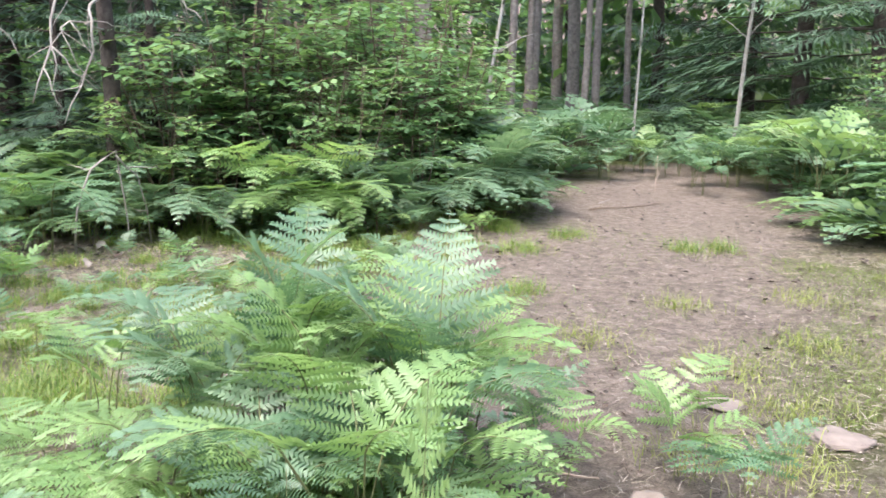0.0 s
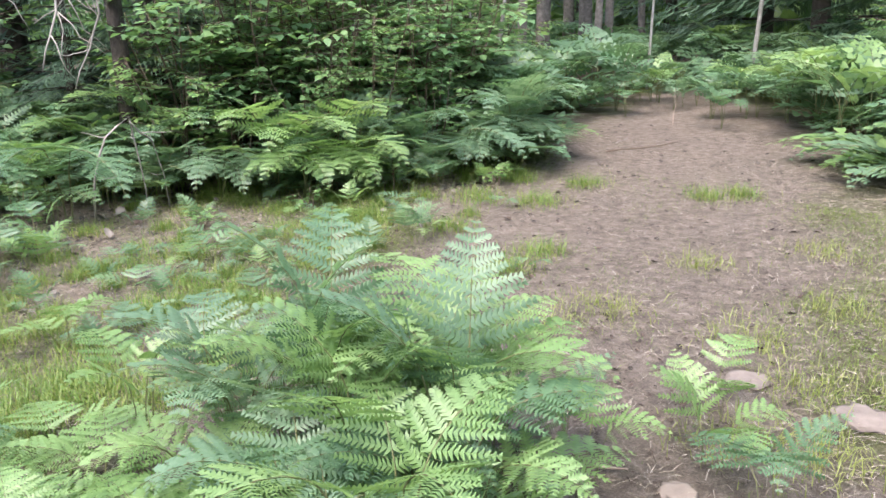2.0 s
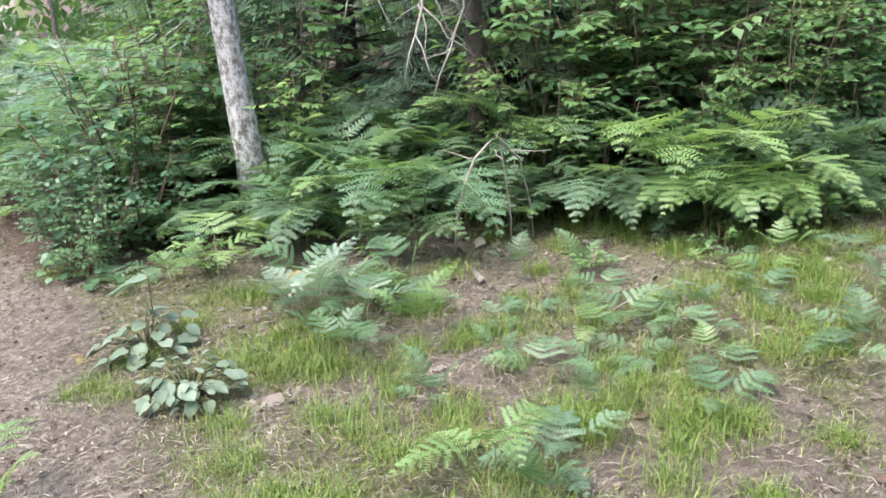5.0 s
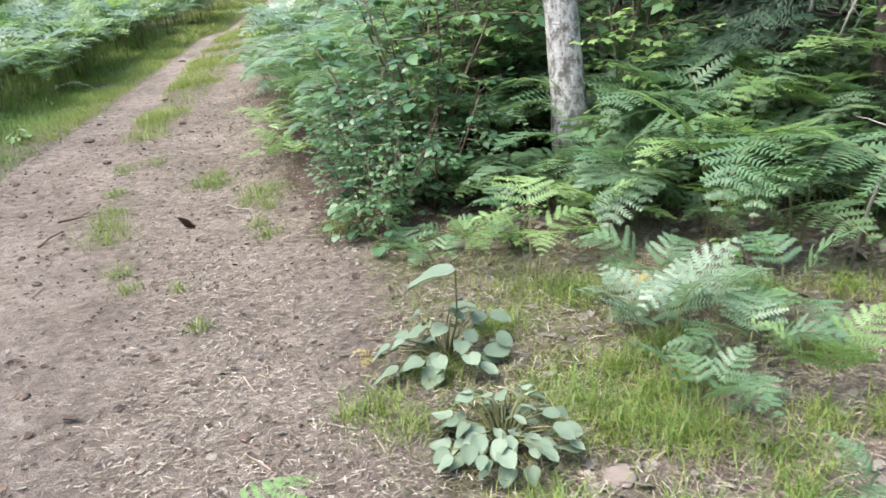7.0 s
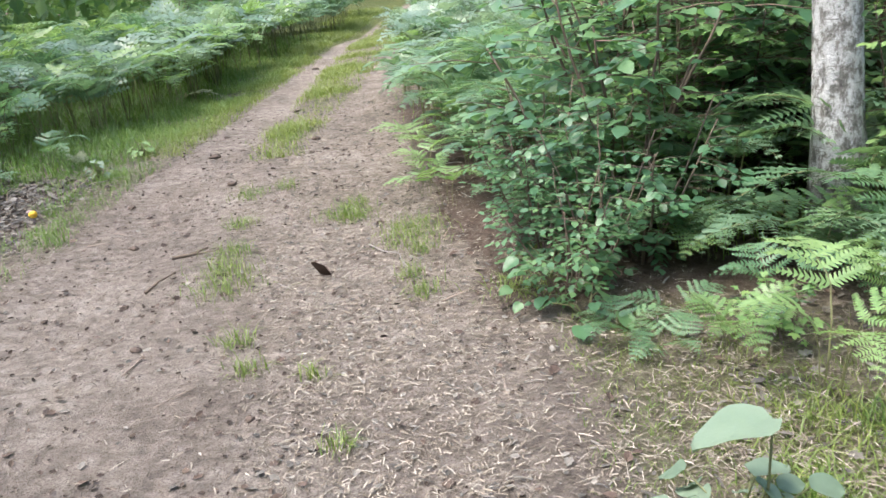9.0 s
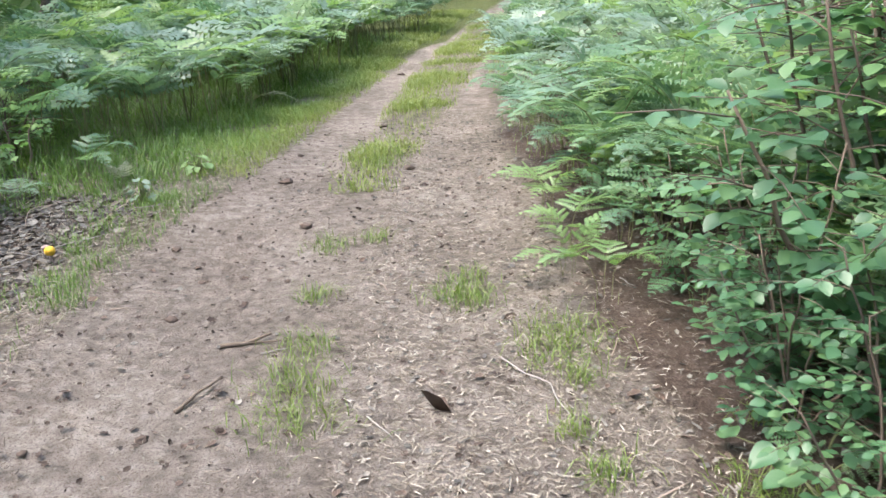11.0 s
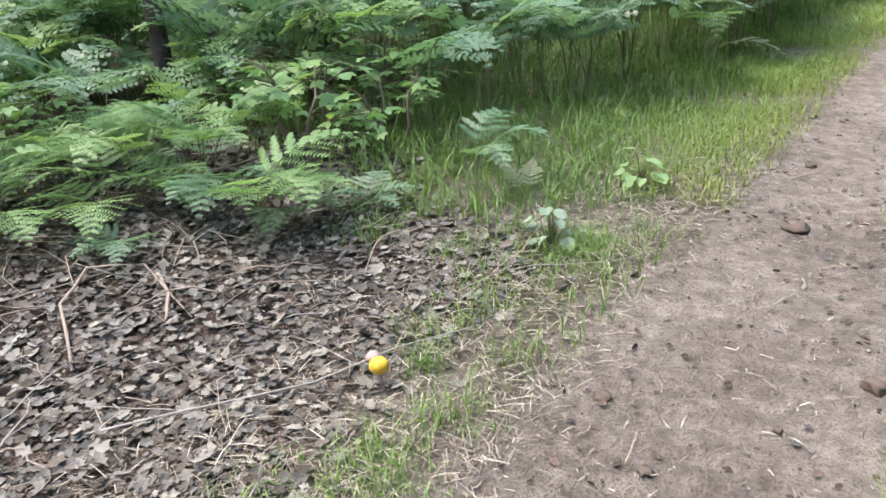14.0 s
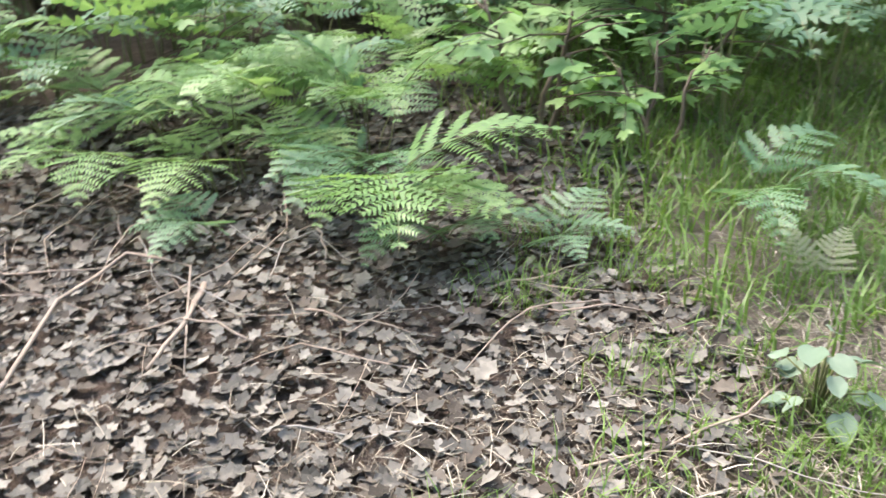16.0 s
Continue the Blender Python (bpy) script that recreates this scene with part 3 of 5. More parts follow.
grey_tree = standing(broadleaf_tree("oak_tree", 9, 13, 0.15, GREYBARK, WOODLEAF, 1900, 0.33, "tall grey-barked woodland tree with a leafy crown"), 9.1, 4.2)
grey_slim = standing(broadleaf_tree("aspen_tree", 12, 12, 0.085, GREYBARK, WOODLEAF, 1300, 0.42, "slim grey-barked aspen in the wood"), 11.4, 4.6, 0)
for x, y, s, k in ((12.3, 5.0, 1.0, 1), (13.4, 5.9, 1.0, 0), (13.1, 4.4, 0.9, 1), (14.8, 5.4, 1.0, 1), (15.4, 6.6, 1.0, 0), (10.2, 5.9, 0.9, 1), (16.8, 6.1, 1.0, 1), (4.6, 3.5, 0.75, 1),
                   (6.6, 3.9, 0.8, 1), (18.5, 9.5, 1.1, 0), (12, 9, 1.1, 0), (7, 9, 1.0, 0), (3.2, 10, 1.0, 0), (6, 14, 1.2, 0), (9, 19, 1.2, 1), 
                   (-7.4, 9.0, 0.8, 1), (-9.5, 15, 1.1, 0), (-11, 20, 1.2, 0), (-10.5, 5.2, 1.0, 0), (-8.5, 3.0, 1.0, 1), (-7.9, 6.7, 0.7, 1), (-13, 9.5, 1.1, 0),
                   # The first six, to the south, are out of view, added to shade the horizon.
                   (-9, -2, 1.1, 0), (-6, -8, 1.0, 0), (0, -13, 1.1, 0), (7, -10, 1.1, 1), (12, -9, 1.1, 0), (-12, -7, 1.2, 1), (-3.6, 33, 1.2, 0), (2, 36, 1.2, 1), (-5, 35, 1.2, 0)):
    tagged(again((grey_tree, grey_slim)[k], x, y, TREES.uniform(0, 360), s * TREES.uniform(0.92, 1.08)), group="trees of the wood")


def bare_sapling(x, y, height, girth, lean, label):
    r = random.Random(int(x * 10))
    root = thing("sapling_stem", x, y, label, "tree", "pale saplings at the clearing")
    top = Vector((lean[0], lean[1], height))
    c = crooked((0, 0, -0.05), top, 8, 0.03, r)
    piece("trunk", mesh("trunk", *tube(c, [girth * (1 - 0.7 * i / 8) for i in range(9)], 7), [PALEBARK]), root)
    for k in range(6):
        b = c[3 + k % 5]
        a = r.uniform(0, 6.28)
        e = b + Vector((math.cos(a) * 0.5, math.sin(a) * 0.5, r.uniform(0.2, 0.6)))
        piece("twig", mesh("twig", *tube(crooked(b, e, 4, 0.04, r), [0.011, 0.009, 0.007, 0.005, 0.003], 5), [PALEBARK]), root)
    return root


bare_sapling(13.5, 1.75, 5.4, 0.04, (0.25, -0.35), "leaning pale-barked sapling behind the clearing")
bare_sapling(13.0, 3.3, 5.2, 0.026, (0.1, -0.1), "thin pale upright sapling behind the bracken")
bare_sapling(8.0, 2.1, 4.2, 0.028, (0.45, -0.5), "thin pale leaning sapling stem among the undergrowth")
bare_sapling(8.3, 2.4, 4.2, 0.018, (-0.5, 0.2), "very thin pale sapling crossing another stem")


# ---- shrubs and saplings ----
def leafy_shrub(name, seed, height, spread_to, stems, twigs, per_twig, leaf, template, size, label, category="shrub", low=0.2, single=0, tone=BROWNSTEM):
    """Arching stems whose twigs carry two rows of leaves, built at the origin."""
    r, rng = random.Random(seed), np.random.default_rng(seed)
    root = new(name)
    wood, place, axis, normal = [], [], [], []
    for s in range(stems):
        a = 6.283 * s / stems + r.uniform(-0.5, 0.5)
        h = height * r.uniform(0.65, 1.05)
        out = spread_to * r.uniform(0.35, 1.0)
        stem = crooked((0.05 * math.cos(a), 0.05 * math.sin(a), -0.04), (out * math.cos(a), out * math.sin(a), h), 7, 0.035, r)
        wood.append(tube(stem, [0.013 * (1 - 0.75 * i / 7) + 0.002 for i in range(8)], 5))
        for k in range(twigs):
            t = low + (1 - low) * (k + r.random()) / twigs
            i = min(6, int(t * 7))
            b = stem[i].lerp(stem[i + 1], t * 7 - i)
            w = a + r.uniform(-1.7, 1.7)
            ln = r.uniform(0.2, 0.45) * (0.6 + 0.5 * height / 1.6)
            d = Vector((math.cos(w), math.sin(w), r.uniform(-0.25, 0.4)))
            e = b + d * ln
            wood.append(tube([b, b.lerp(e, 0.5) + Vector((0, 0, 0.02)), e], [0.004, 0.003, 0.0015], 4))
            side = Vector((-d.y, d.x, 0)).normalized()
            for j in range(per_twig):
                u = (j + 1) / per_twig
                place.append(b.lerp(e, u))
                s2 = -1 if j % 2 else 1
                axis.append((side * s2 * 0.9 + d * 0.6 + Vector((0, 0, r.uniform(-0.55, 0.05)))) if j < per_twig - 1 else d)
                normal.append(Vector((r.uniform(-.45, .45), r.uniform(-.45, .45), 1)))
    piece("stem", mesh("stem", *joined(wood), [tone]), root)["kind"] = "stuff"
    place, axis, normal = np.array(place), np.array(axis), np.array(normal)
    sizes = size * rng.uniform(0.65, 1.2, len(place))
    front = np.argsort(place[:, 1] + 0.6 * place[:, 0])[:single]
    rest = np.setdiff1d(np.arange(len(place)), front)
    if len(rest):
        v, f = spread(template[0], template[1], place[rest], axis[rest], normal[rest], sizes[rest])
        piece("foliage", mesh("foliage", v, f, [leaf]), root)["kind"] = "stuff"
    if single:
        one = mesh("leaf", template[0], template[1], [leaf])
        for i in front:
            x = Vector(axis[i]).normalized()
            yv = Vector(normal[i]).cross(x).normalized()
            zv = x.cross(yv)
            m = Matrix((x, yv, zv)).transposed().to_4x4()
            m.translation = Vector(place[i])
            piece("leaf", one, root, m @ Matrix.Diagonal((sizes[i],) * 3 + (1,)))
    return tagged(root, label, category)


hazel = standing(leafy_shrub("hazel_shrub", 61, 1.6, 0.72, 8, 14, 7, HAZEL, OVATE, 0.10, "dense dark green hazel shrub overhanging the track", low=0.12, single=260), 1.38, 3.75)
low_hazel = standing(leafy_shrub("hazel_shrub", 62, 1.5, 0.7, 6, 12, 7, HAZEL, OVATE, 0.10, "smaller hazel shrub with drooping oval leaves", low=0.1), 1.55, 4.6)
for x, y, s in ((1.15, 3.0, 0.5), (1.4, 3.15, 0.58), (0.95, 3.3, 0.42), (1.75, 4.2, 0.9), (2.5, 4.4, 1.0), (2.9, 4.3, 1.0), (1.05, 4.05, 0.55), (1.02, 3.7, 0.55), (0.85, 4.55, 0.4), (1.0, 2.75, 0.4)):
    tagged(again(low_hazel, x, y, TREES.uniform(0, 360), s), group="hazels beside the track")

under_a = standing(leafy_shrub("beech_sapling", 71, 2.6, 0.8, 6, 24, 9, WOODLEAF, FOLDED, 0.105, "leafy young beech in layered sprays under the trees", "tree", 0.15), 4.9, 2.1)
under_b = standing(leafy_shrub("maple_sapling", 72, 1.9, 0.6, 5, 10, 5, MAPLE, MAPLE_LEAF, 0.15, "bright green young maple among ferns", "tree", 0.2), 5.7, 1.9)
for x, y, s, k in ((2.7, 3.1, 0.62, 1), (4.15, 1.85, 0.6, 0), (4.45, 1.6, 0.5, 1), (5.1, 1.25, 0.55, 0), (5.45, 1.0, 0.6, 0), (6.15, 0.95, 0.55, 1), (1.65, 3.75, 0.6, 1), (2.1, 4.0, 0.6, 0), (6.4, 1.7, 0.9, 0), (6.2, 2.9, 1.2, 0), (7.3, 2.3, 1.0, 0), (2.9, 3.9, 1.0, 0), (1.9, 4.0, 0.9, 1), (7.9, 3.2, 1.0, 0), (8.8, 3.0, 0.7, 1),
                   (9.6, 3.3, 0.7, 0), (2.4, 6.4, 1.2, 0), (4.0, 7.0, 1.1, 0), (11.5, -1.4, 0.7, 0), (8.6, -3.4, 0.9, 1), (9.2, -2.6, 0.75, 0), (10.4, -3.2, 1.1, 0), (8.3, -4.4, 1.0, 0),
                   (-6.0, 8.6, 1.0, 0), (-7.0, 8.0, 0.9, 1), (-7.8, 10.0, 1.0, 1), (-8.4, 12.6, 1.2, 0), 
                   (-5.6, 18, 1.2, 0), (3.4, 15, 1.1, 0), (-8.0, 5.2, 0.9, 0), (-9.0, 7.2, 1.0, 1), (-7.4, 4.2, 0.8, 1), (-9.6, 9.4, 1.1, 0), (-10.4, 11.6, 1.2, 1)):
    tagged(again((under_a, under_b)[k], x, y, TREES.uniform(0, 360), s), group="saplings under the trees")

thicket = standing(leafy_shrub("beech_shrub", 73, 1.7, 0.75, 10, 16, 9, THICKET, FOLDED, 0.115, "dense mid-green leafy beech bush at the wood's edge", low=0.08), 4.35, 2.25)
for x, y, s in ((4.8, 1.9, 0.95), (5.2, 2.3, 1.2), (5.5, 1.6, 0.95), (6.0, 2.1, 1.2), (6.3, 1.4, 0.9), (6.9, 1.5, 1.0), (6.7, 2.5, 1.25), (7.4, 1.9, 1.0), (1.85, 4.7, 0.9)):
    tagged(again(thicket, x, y, TREES.uniform(0, 360), s), group="bushes at the wood's edge")

near_maple = standing(leafy_shrub("maple_seedling", 81, 0.62, 0.28, 3, 7, 4, MAPLE, MAPLE_LEAF, 0.13, "small maple seedling with bright lobed leaves", "seedling", 0.45, 50), -4.1, 6.45)
for x, y, s in ((-4.1, 7.2, 1.0), (-5.2, 7.6, 1.1), (-5.2, 5.6, 0.8), (-3.75, 6.75, 0.75), (2.45, 0.95, 0.35), (3.6, 0.6, 0.32), (4.4, 0.4, 0.35), (5.15, 0.35, 0.5), (2.7, 1.45, 0.4), (5.9, -0.15, 0.35), (1.75, 2.2, 0.4)):
    tagged(again(near_maple, x, y, TREES.uniform(0, 360), s), group="maple seedlings in grass and ferns")

# ---- bracken ----
FERN = random.Random(90)


def fern_label(leaf, size):
    tone = {"fern_green": "green", "fern_lime": "bright yellow-green", "fern_blue_green": "blue-green", "fern_pale_sky_sheen": "pale blue-green"}[leaf.name]
    return f"{'tall' if size > 1.0 else 'low'} {tone} bracken fern with feathery arching fronds"


def fern_at(x, y, size, fine, group, tones=(0.55, 0.25), count=None, style=None, turn=None, fan=360):
    u = FERN.random()
    leaf = FERN_GREEN if u < tones[0] else (FERN_LIME if u < tones[0] + tones[1] else FERN_BLUE)
    return bracken(x, y, size, count or FERN.choice((3, 4, 4, 5)), fine, leaf, fern_label(leaf, size), group, style, turn, fan, FERN)


FAR_FERNS = {}


def far_fern(x, y, size, tones, styles=("arch", "flat", "flat", "up")):
    u = FERN.random()
    leaf = FERN_GREEN if u < tones[0] else (FERN_LIME if u < tones[0] + tones[1] else FERN_BLUE)
    # Along the track half the plants go paler, sky sheen painted in.
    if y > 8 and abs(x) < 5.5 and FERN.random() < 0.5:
        leaf = FERN_SHEEN
    start = FERN.uniform(0, 360)
    for i in range(FERN.choice((3, 4, 4))):
        me = frond_mesh(FERN.choice(styles), FERN.randrange(3), "far" if y > 10 or abs(x) > 8 else "mid", leaf)
        s = size * FERN.uniform(0.85, 1.15)
        m = Matrix.Translation(at(x, y)) @ pose(0, 0, 0, FERN.uniform(-8, 8), FERN.uniform(-10, 8), start + i * 95 + FERN.uniform(-20, 20)) @ Matrix.Diagonal((s, s, s, 1))
        FAR_FERNS.setdefault(leaf.name, []).append((me, m, leaf))


def join_far_ferns():
    for bunch in FAR_FERNS.values():
        vs, fs, slots, off = [], [], [], 0
        for me, m, leaf in bunch:
            co = np.empty(len(me.vertices) * 3)
            me.vertices.foreach_get("co", co)
            mm = np.array(m)
            vs.append(co.reshape(-1, 3) @ mm[:3, :3].T + mm[:3, 3])
            fs += [tuple(i + off for i in p.vertices) for p in me.polygons]
            slots += [p.material_index for p in me.polygons]
            off += len(me.vertices)
        tagged(new("far_bracken", mesh("far_bracken", np.concatenate(vs), fs, [bunch[0][2], STEM], slots, False)), "mass of bracken fronds further along the track and wood", "fern", kind="stuff")


# the clump beside the first steps
for k in range(17):
    a, d = k * 2.4, 0.115 * math.sqrt(k)
    fern_at(2.36 + d * math.cos(a), -2.95 + d * math.sin(a), 0.60 + 0.12 * FERN.random(), "finest", "bracken clump beside the track", (0.2, 0.45), 4, FERN.choice(("tall", "high", "high", "arch")))
for k in range(13):
    a = k * 0.49
    fern_at(2.3 + 0.45 * math.cos(a), -3.02 + 0.45 * math.sin(a), 0.50 + 0.14 * FERN.random(), "finest", "bracken clump beside the track", (0.2, 0.75), 4, FERN.choice(("high", "high", "arch")))
for x, y, s in ((1.85, -3.35, 0.6), (2.1, -3.5, 0.6), (2.4, -3.4, 0.66), (2.6, -3.15, 0.66), (1.65, -3.1, 0.55), (1.6, -2.7, 0.5), (1.75, -2.4, 0.5), (1.45, -3.3, 0.4), (1.35, -2.9, 0.4), (2.65, -2.85, 0.6), (1.2, -2.6, 0.36), (1.25, -3.1, 0.36), (1.5, -2.3, 0.5), (1.3, -2.15, 0.45), (1.7, -2.05, 0.45), (1.95, -2.2, 0.5), (1.1, -2.9, 0.42), (1.4, -2.55, 0.5), (1.55, -3.45, 0.45), (1.75, -3.65, 0.42), (2.0, -3.75, 0.42), (1.05, -2.4, 0.42)):
    fern_at(x, y, s * 1.12, "finest", "bracken clump beside the track", (0.15, 0.8), 4, FERN.choice(("arch", "high", "fan")))
for k in range(66):
    x, y = FERN.uniform(1.9, 6.2), FERN.uniform(-1.4, 1.6)
    if float(woods(x, y)) > 0.3 or float(bare(x, y)) > 0.4:
        continue
    fern_at(x, y, FERN.uniform(0.2, 0.36), "fine", "small ferns in the clearing", (0.6, 0.2), 3, FERN.choice(("up", "low", "fan")))
for x, y, s, n, lf in ((3.05, -3.35, 0.46, 4, FERN_LIME), (3.15, -3.15, 0.42, 3, FERN_BLUE), (3.42, -3.62, 0.5, 4, FERN_LIME), (3.75, -3.45, 0.4, 3, FERN_LIME), (3.3, -3.9, 0.45, 3, FERN_GREEN),
                       (2.12, -0.92, 0.42, 4, FERN_LIME), (2.32, -0.98, 0.36, 3, FERN_BLUE), (3.12, -0.45, 0.3, 3, FERN_BLUE), (2.95, -0.4, 0.3, 2, FERN_GREEN), (3.45, -0.25, 0.3, 3, FERN_GREEN),
                       (4.55, -1.7, 0.25, 3, FERN_GREEN), (0.52, -0.2, 0.44, 4, FERN_LIME), (0.42, -0.34, 0.4, 3, FERN_LIME), (1.25, -1.25, 0.32, 4, FERN_LIME), (1.45, -1.75, 0.4, 4, FERN_LIME),
                       (2.1, 1.2, 0.5, 4, FERN_GREEN), (2.2, 2.15, 0.6, 5, FERN_LIME), (1.72, 1.75, 0.62, 4, FERN_LIME), (2.05, 2.05, 0.55, 3, FERN_LIME), (1.95, 0.3, 0.4, 4, FERN_GREEN), (2.25, 0.75, 0.5, 4, FERN_GREEN), (2.2, 0.5, 0.46, 4, FERN_BLUE), (2.25, 0.95, 0.5, 4, FERN_SHEEN), (2.4, 0.35, 0.42, 3, FERN_LIME), (2.6, 0.95, 0.45, 4, FERN_GREEN),
                       (1.15, 2.35, 0.36, 5, FERN_GREEN), (1.3, 2.2, 0.32, 4, FERN_GREEN), (1.5, 2.05, 0.4, 4, FERN_LIME), (1.75, 2.3, 0.5, 4, FERN_GREEN), (1.4, 2.5, 0.36, 3, FERN_GREEN), (1.62, 2.3, 0.3, 3, FERN_LIME), (3.0, 0.3, 0.3, 3, FERN_GREEN), (3.7, 0.75, 0.3, 3, FERN_GREEN), (5.5, 0.15, 0.4, 4, FERN_GREEN), (5.2, 0.3, 0.4, 3, FERN_LIME),
                       (0.30, 4.75, 0.4, 4, FERN_LIME), (0.45, 4.45, 0.42, 3, FERN_LIME), (0.85, 4.35, 0.45, 4, FERN_GREEN), (0.62, 5.2, 0.55, 4, FERN_GREEN), (0.95, 3.05, 0.35, 3, FERN_GREEN)):
    bracken(x, y, s, n, "fine", lf, fern_label(lf, s), "small ferns in the clearing", "low" if s < 0.4 else None, None, 360, FERN)

bracken(1.9, -4.2, 0.62, 3, "finest", FERN_LIME, "bright bracken fern with upright young fronds beside the path", "", "up", 30, 300, FERN)
for x, y, top, turn, wide in ((1.30, -4.64, 1.115, 54, 0.36), (1.279, -4.541, 0.99, 75, 0.42)):
    young = thing("bracken_fern", x, y, "slender upright young bracken frond beside the path", "fern", "young fronds beside the path", up=-0.01)
    high = top / 1.52
    piece("frond", frond_mesh("spire", 2, "sparse", FERN_LIME), young, pose(0, 0, 0, 0, 0, turn) @ Matrix.Diagonal((high * 0.4, high * wide, high, 1)))
# a fern with one yellowed frond
yellow_fern = bracken(2.0, 0.74, 0.55, 5, "fine", FERN_SHEEN, "pale blue-green bracken fern with one yellowed frond", "", "up", 60, 300, FERN)
piece("frond", frond_mesh("arch", 1, "fine", FERN_YELLOW), yellow_fern, pose(0, 0.12, 0.02, 0, -8, 120) @ Matrix.Diagonal((0.42, 0.42, 0.40, 1)), "yellowed frond")
yellow_low = bracken(0.93, 1.15, 0.16, 2, "fine", FERN_YELLOW, "tiny yellowed fern lying at the track's edge", "", "low", 200, 120, FERN)

# along the wood's edge
for i in range(120):
    t = FERN.random() * 8.2
    k = min(len(WOOD_EDGE) - 2, int(t))
    (ax, ay), (bx, by) = WOOD_EDGE[k], WOOD_EDGE[k + 1]
    u = t - k if t - k <= 1 else 1
    depth = FERN.random() ** 1.3 * 2.0
    x, y = ax + (bx - ax) * u + 0.45 * depth + 0.1, ay + (by - ay) * u + 0.85 * depth + 0.15
    if math.hypot(x - 2.22, y - 2.75) < 0.3 or 3.25 < x + 0.4 * (y - 1.7) < 3.75 and y < 2.4:
        continue
    if depth < 0.5:
        fern_at(x - 0.25 + FERN.uniform(-0.15, 0.15), y - 0.32 + FERN.uniform(-0.1, 0.1), FERN.uniform(0.5, 0.85), "fine", "bracken along the wood's edge", (0.5, 0.2), 4, FERN.choice(("low", "fan", "arch")))
    if depth > 0.6 or x > 6.0:
        far_fern(x, y, FERN.uniform(0.9, 1.2), (0.5, 0.2))
        continue
    fern_at(x, y, FERN.uniform(0.85, 1.15), "fine" if x < 5 else "mid", "bracken along the wood's edge", (0.5, 0.2))
for x, y, s, lf, tn in ((2.95, 1.75, 0.95, FERN_GREEN, 235), (2.75, 2.0, 0.9, FERN_LIME, 250), (4.55, 1.05, 1.15, FERN_LIME, 230), (4.9, 0.8, 1.1, FERN_LIME, 235), (6.6, 0.35, 1.1, FERN_BLUE, 260), (6.3, 0.45, 1.0, FERN_BLUE, 250), (5.7, 0.6, 1.0, FERN_BLUE, 240)):
    bracken(x, y, s, 4, "fine", lf, fern_label(lf, s), "bracken along the wood's edge", None, tn, 150, FERN)
for x, y, s, lf, tn, n in ((3.05, 1.75, 1.2, FERN_GREEN, 242, 2), (2.45, 2.35, 0.95, FERN_BLUE, 240, 3), (4.15, 1.35, 1.0, FERN_BLUE, 250, 3), (4.6, 0.75, 1.12, FERN_LIME, 235, 4), (4.95, 0.55, 1.0, FERN_LIME, 250, 3), (6.0, 0.4, 0.98, FERN_BLUE, 240, 4), (6.6, 0.5, 1.0, FERN_BLUE, 255, 4)):
    bracken(x, y, s, n, "finest", lf, fern_label(lf, s), "bracken along the wood's edge", "drape", tn, 110, FERN)
for i in range(52):
    t = 1 + FERN.random() * 5.6
    k = int(t)
    (ax, ay), (bx, by) = WOOD_EDGE[k], WOOD_EDGE[k + 1]
    x, y = ax + (bx - ax) * (t - k) + FERN.uniform(-0.2, 0.35), ay + (by - ay) * (t - k) + FERN.uniform(-0.15, 0.45)
    if 3.0 < x + 0.4 * (y - 1.7) < 3.8 or math.hypot(x - 2.3, y - 3.2) < 0.25:
        continue
    fern_at(x, y, FERN.uniform(0.6, 0.95), "fine", "bracken along the wood's edge", (0.45, 0.25), 4, FERN.choice(("fan", "fan", "drape", "low")), 235, 200)
# beyond the clearing and on its far side
for i in range(90):
    x, y = FERN.uniform(9.3, 15.0), FERN.uniform(-3.2, 4.6)
    if float(line_distance(x, y, BRANCH)) < 0.95 or (x < 10.2 and y < -1.2 and FERN.random() < 0.4) or float(woods(x, y)) > 0.5 and FERN.random() < 0.5:
        continue
    far_fern(x, y, FERN.uniform(1.0, 1.4), (0.6, 0.15))
for i in range(60):
    far_fern(FERN.uniform(13.5, 24), FERN.uniform(0.5, 15), FERN.uniform(1.1, 1.6), (0.6, 0.15))
for i in range(16):
    far_fern(FERN.uniform(8.9, 10.2), FERN.uniform(-3.8, -2.1), FERN.uniform(1.1, 1.4), (0.3, 0.1), ("arch", "fan", "drape"))


def field(count, x0, x1, y0, y1, keep, group, tones, size=(0.75, 1.1)):
    made = 0
    tries = 0
    while made < count and tries < count * 30:
        tries += 1
        x, y = FERN.uniform(x0, x1), y0 + (y1 - y0) * FERN.random() ** 1.5
        if not keep(x, y):
            continue
        made += 1
        if y > 6.9 or abs(x) > 4.7:
            far_fern(x, y, FERN.uniform(*size), tones)
        else:
            fern_at(x, y, FERN.uniform(*size), "fine" if y < 6.2 and abs(x) < 4.4 else "mid", group, tones)


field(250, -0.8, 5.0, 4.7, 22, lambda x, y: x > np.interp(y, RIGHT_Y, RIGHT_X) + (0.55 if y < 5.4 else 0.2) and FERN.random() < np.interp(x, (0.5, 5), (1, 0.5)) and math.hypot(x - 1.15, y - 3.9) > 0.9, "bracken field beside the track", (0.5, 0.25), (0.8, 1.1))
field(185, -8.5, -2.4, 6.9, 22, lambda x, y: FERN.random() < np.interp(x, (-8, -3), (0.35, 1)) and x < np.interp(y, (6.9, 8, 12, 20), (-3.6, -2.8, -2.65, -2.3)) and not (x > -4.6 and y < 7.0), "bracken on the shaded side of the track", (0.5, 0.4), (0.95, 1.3))
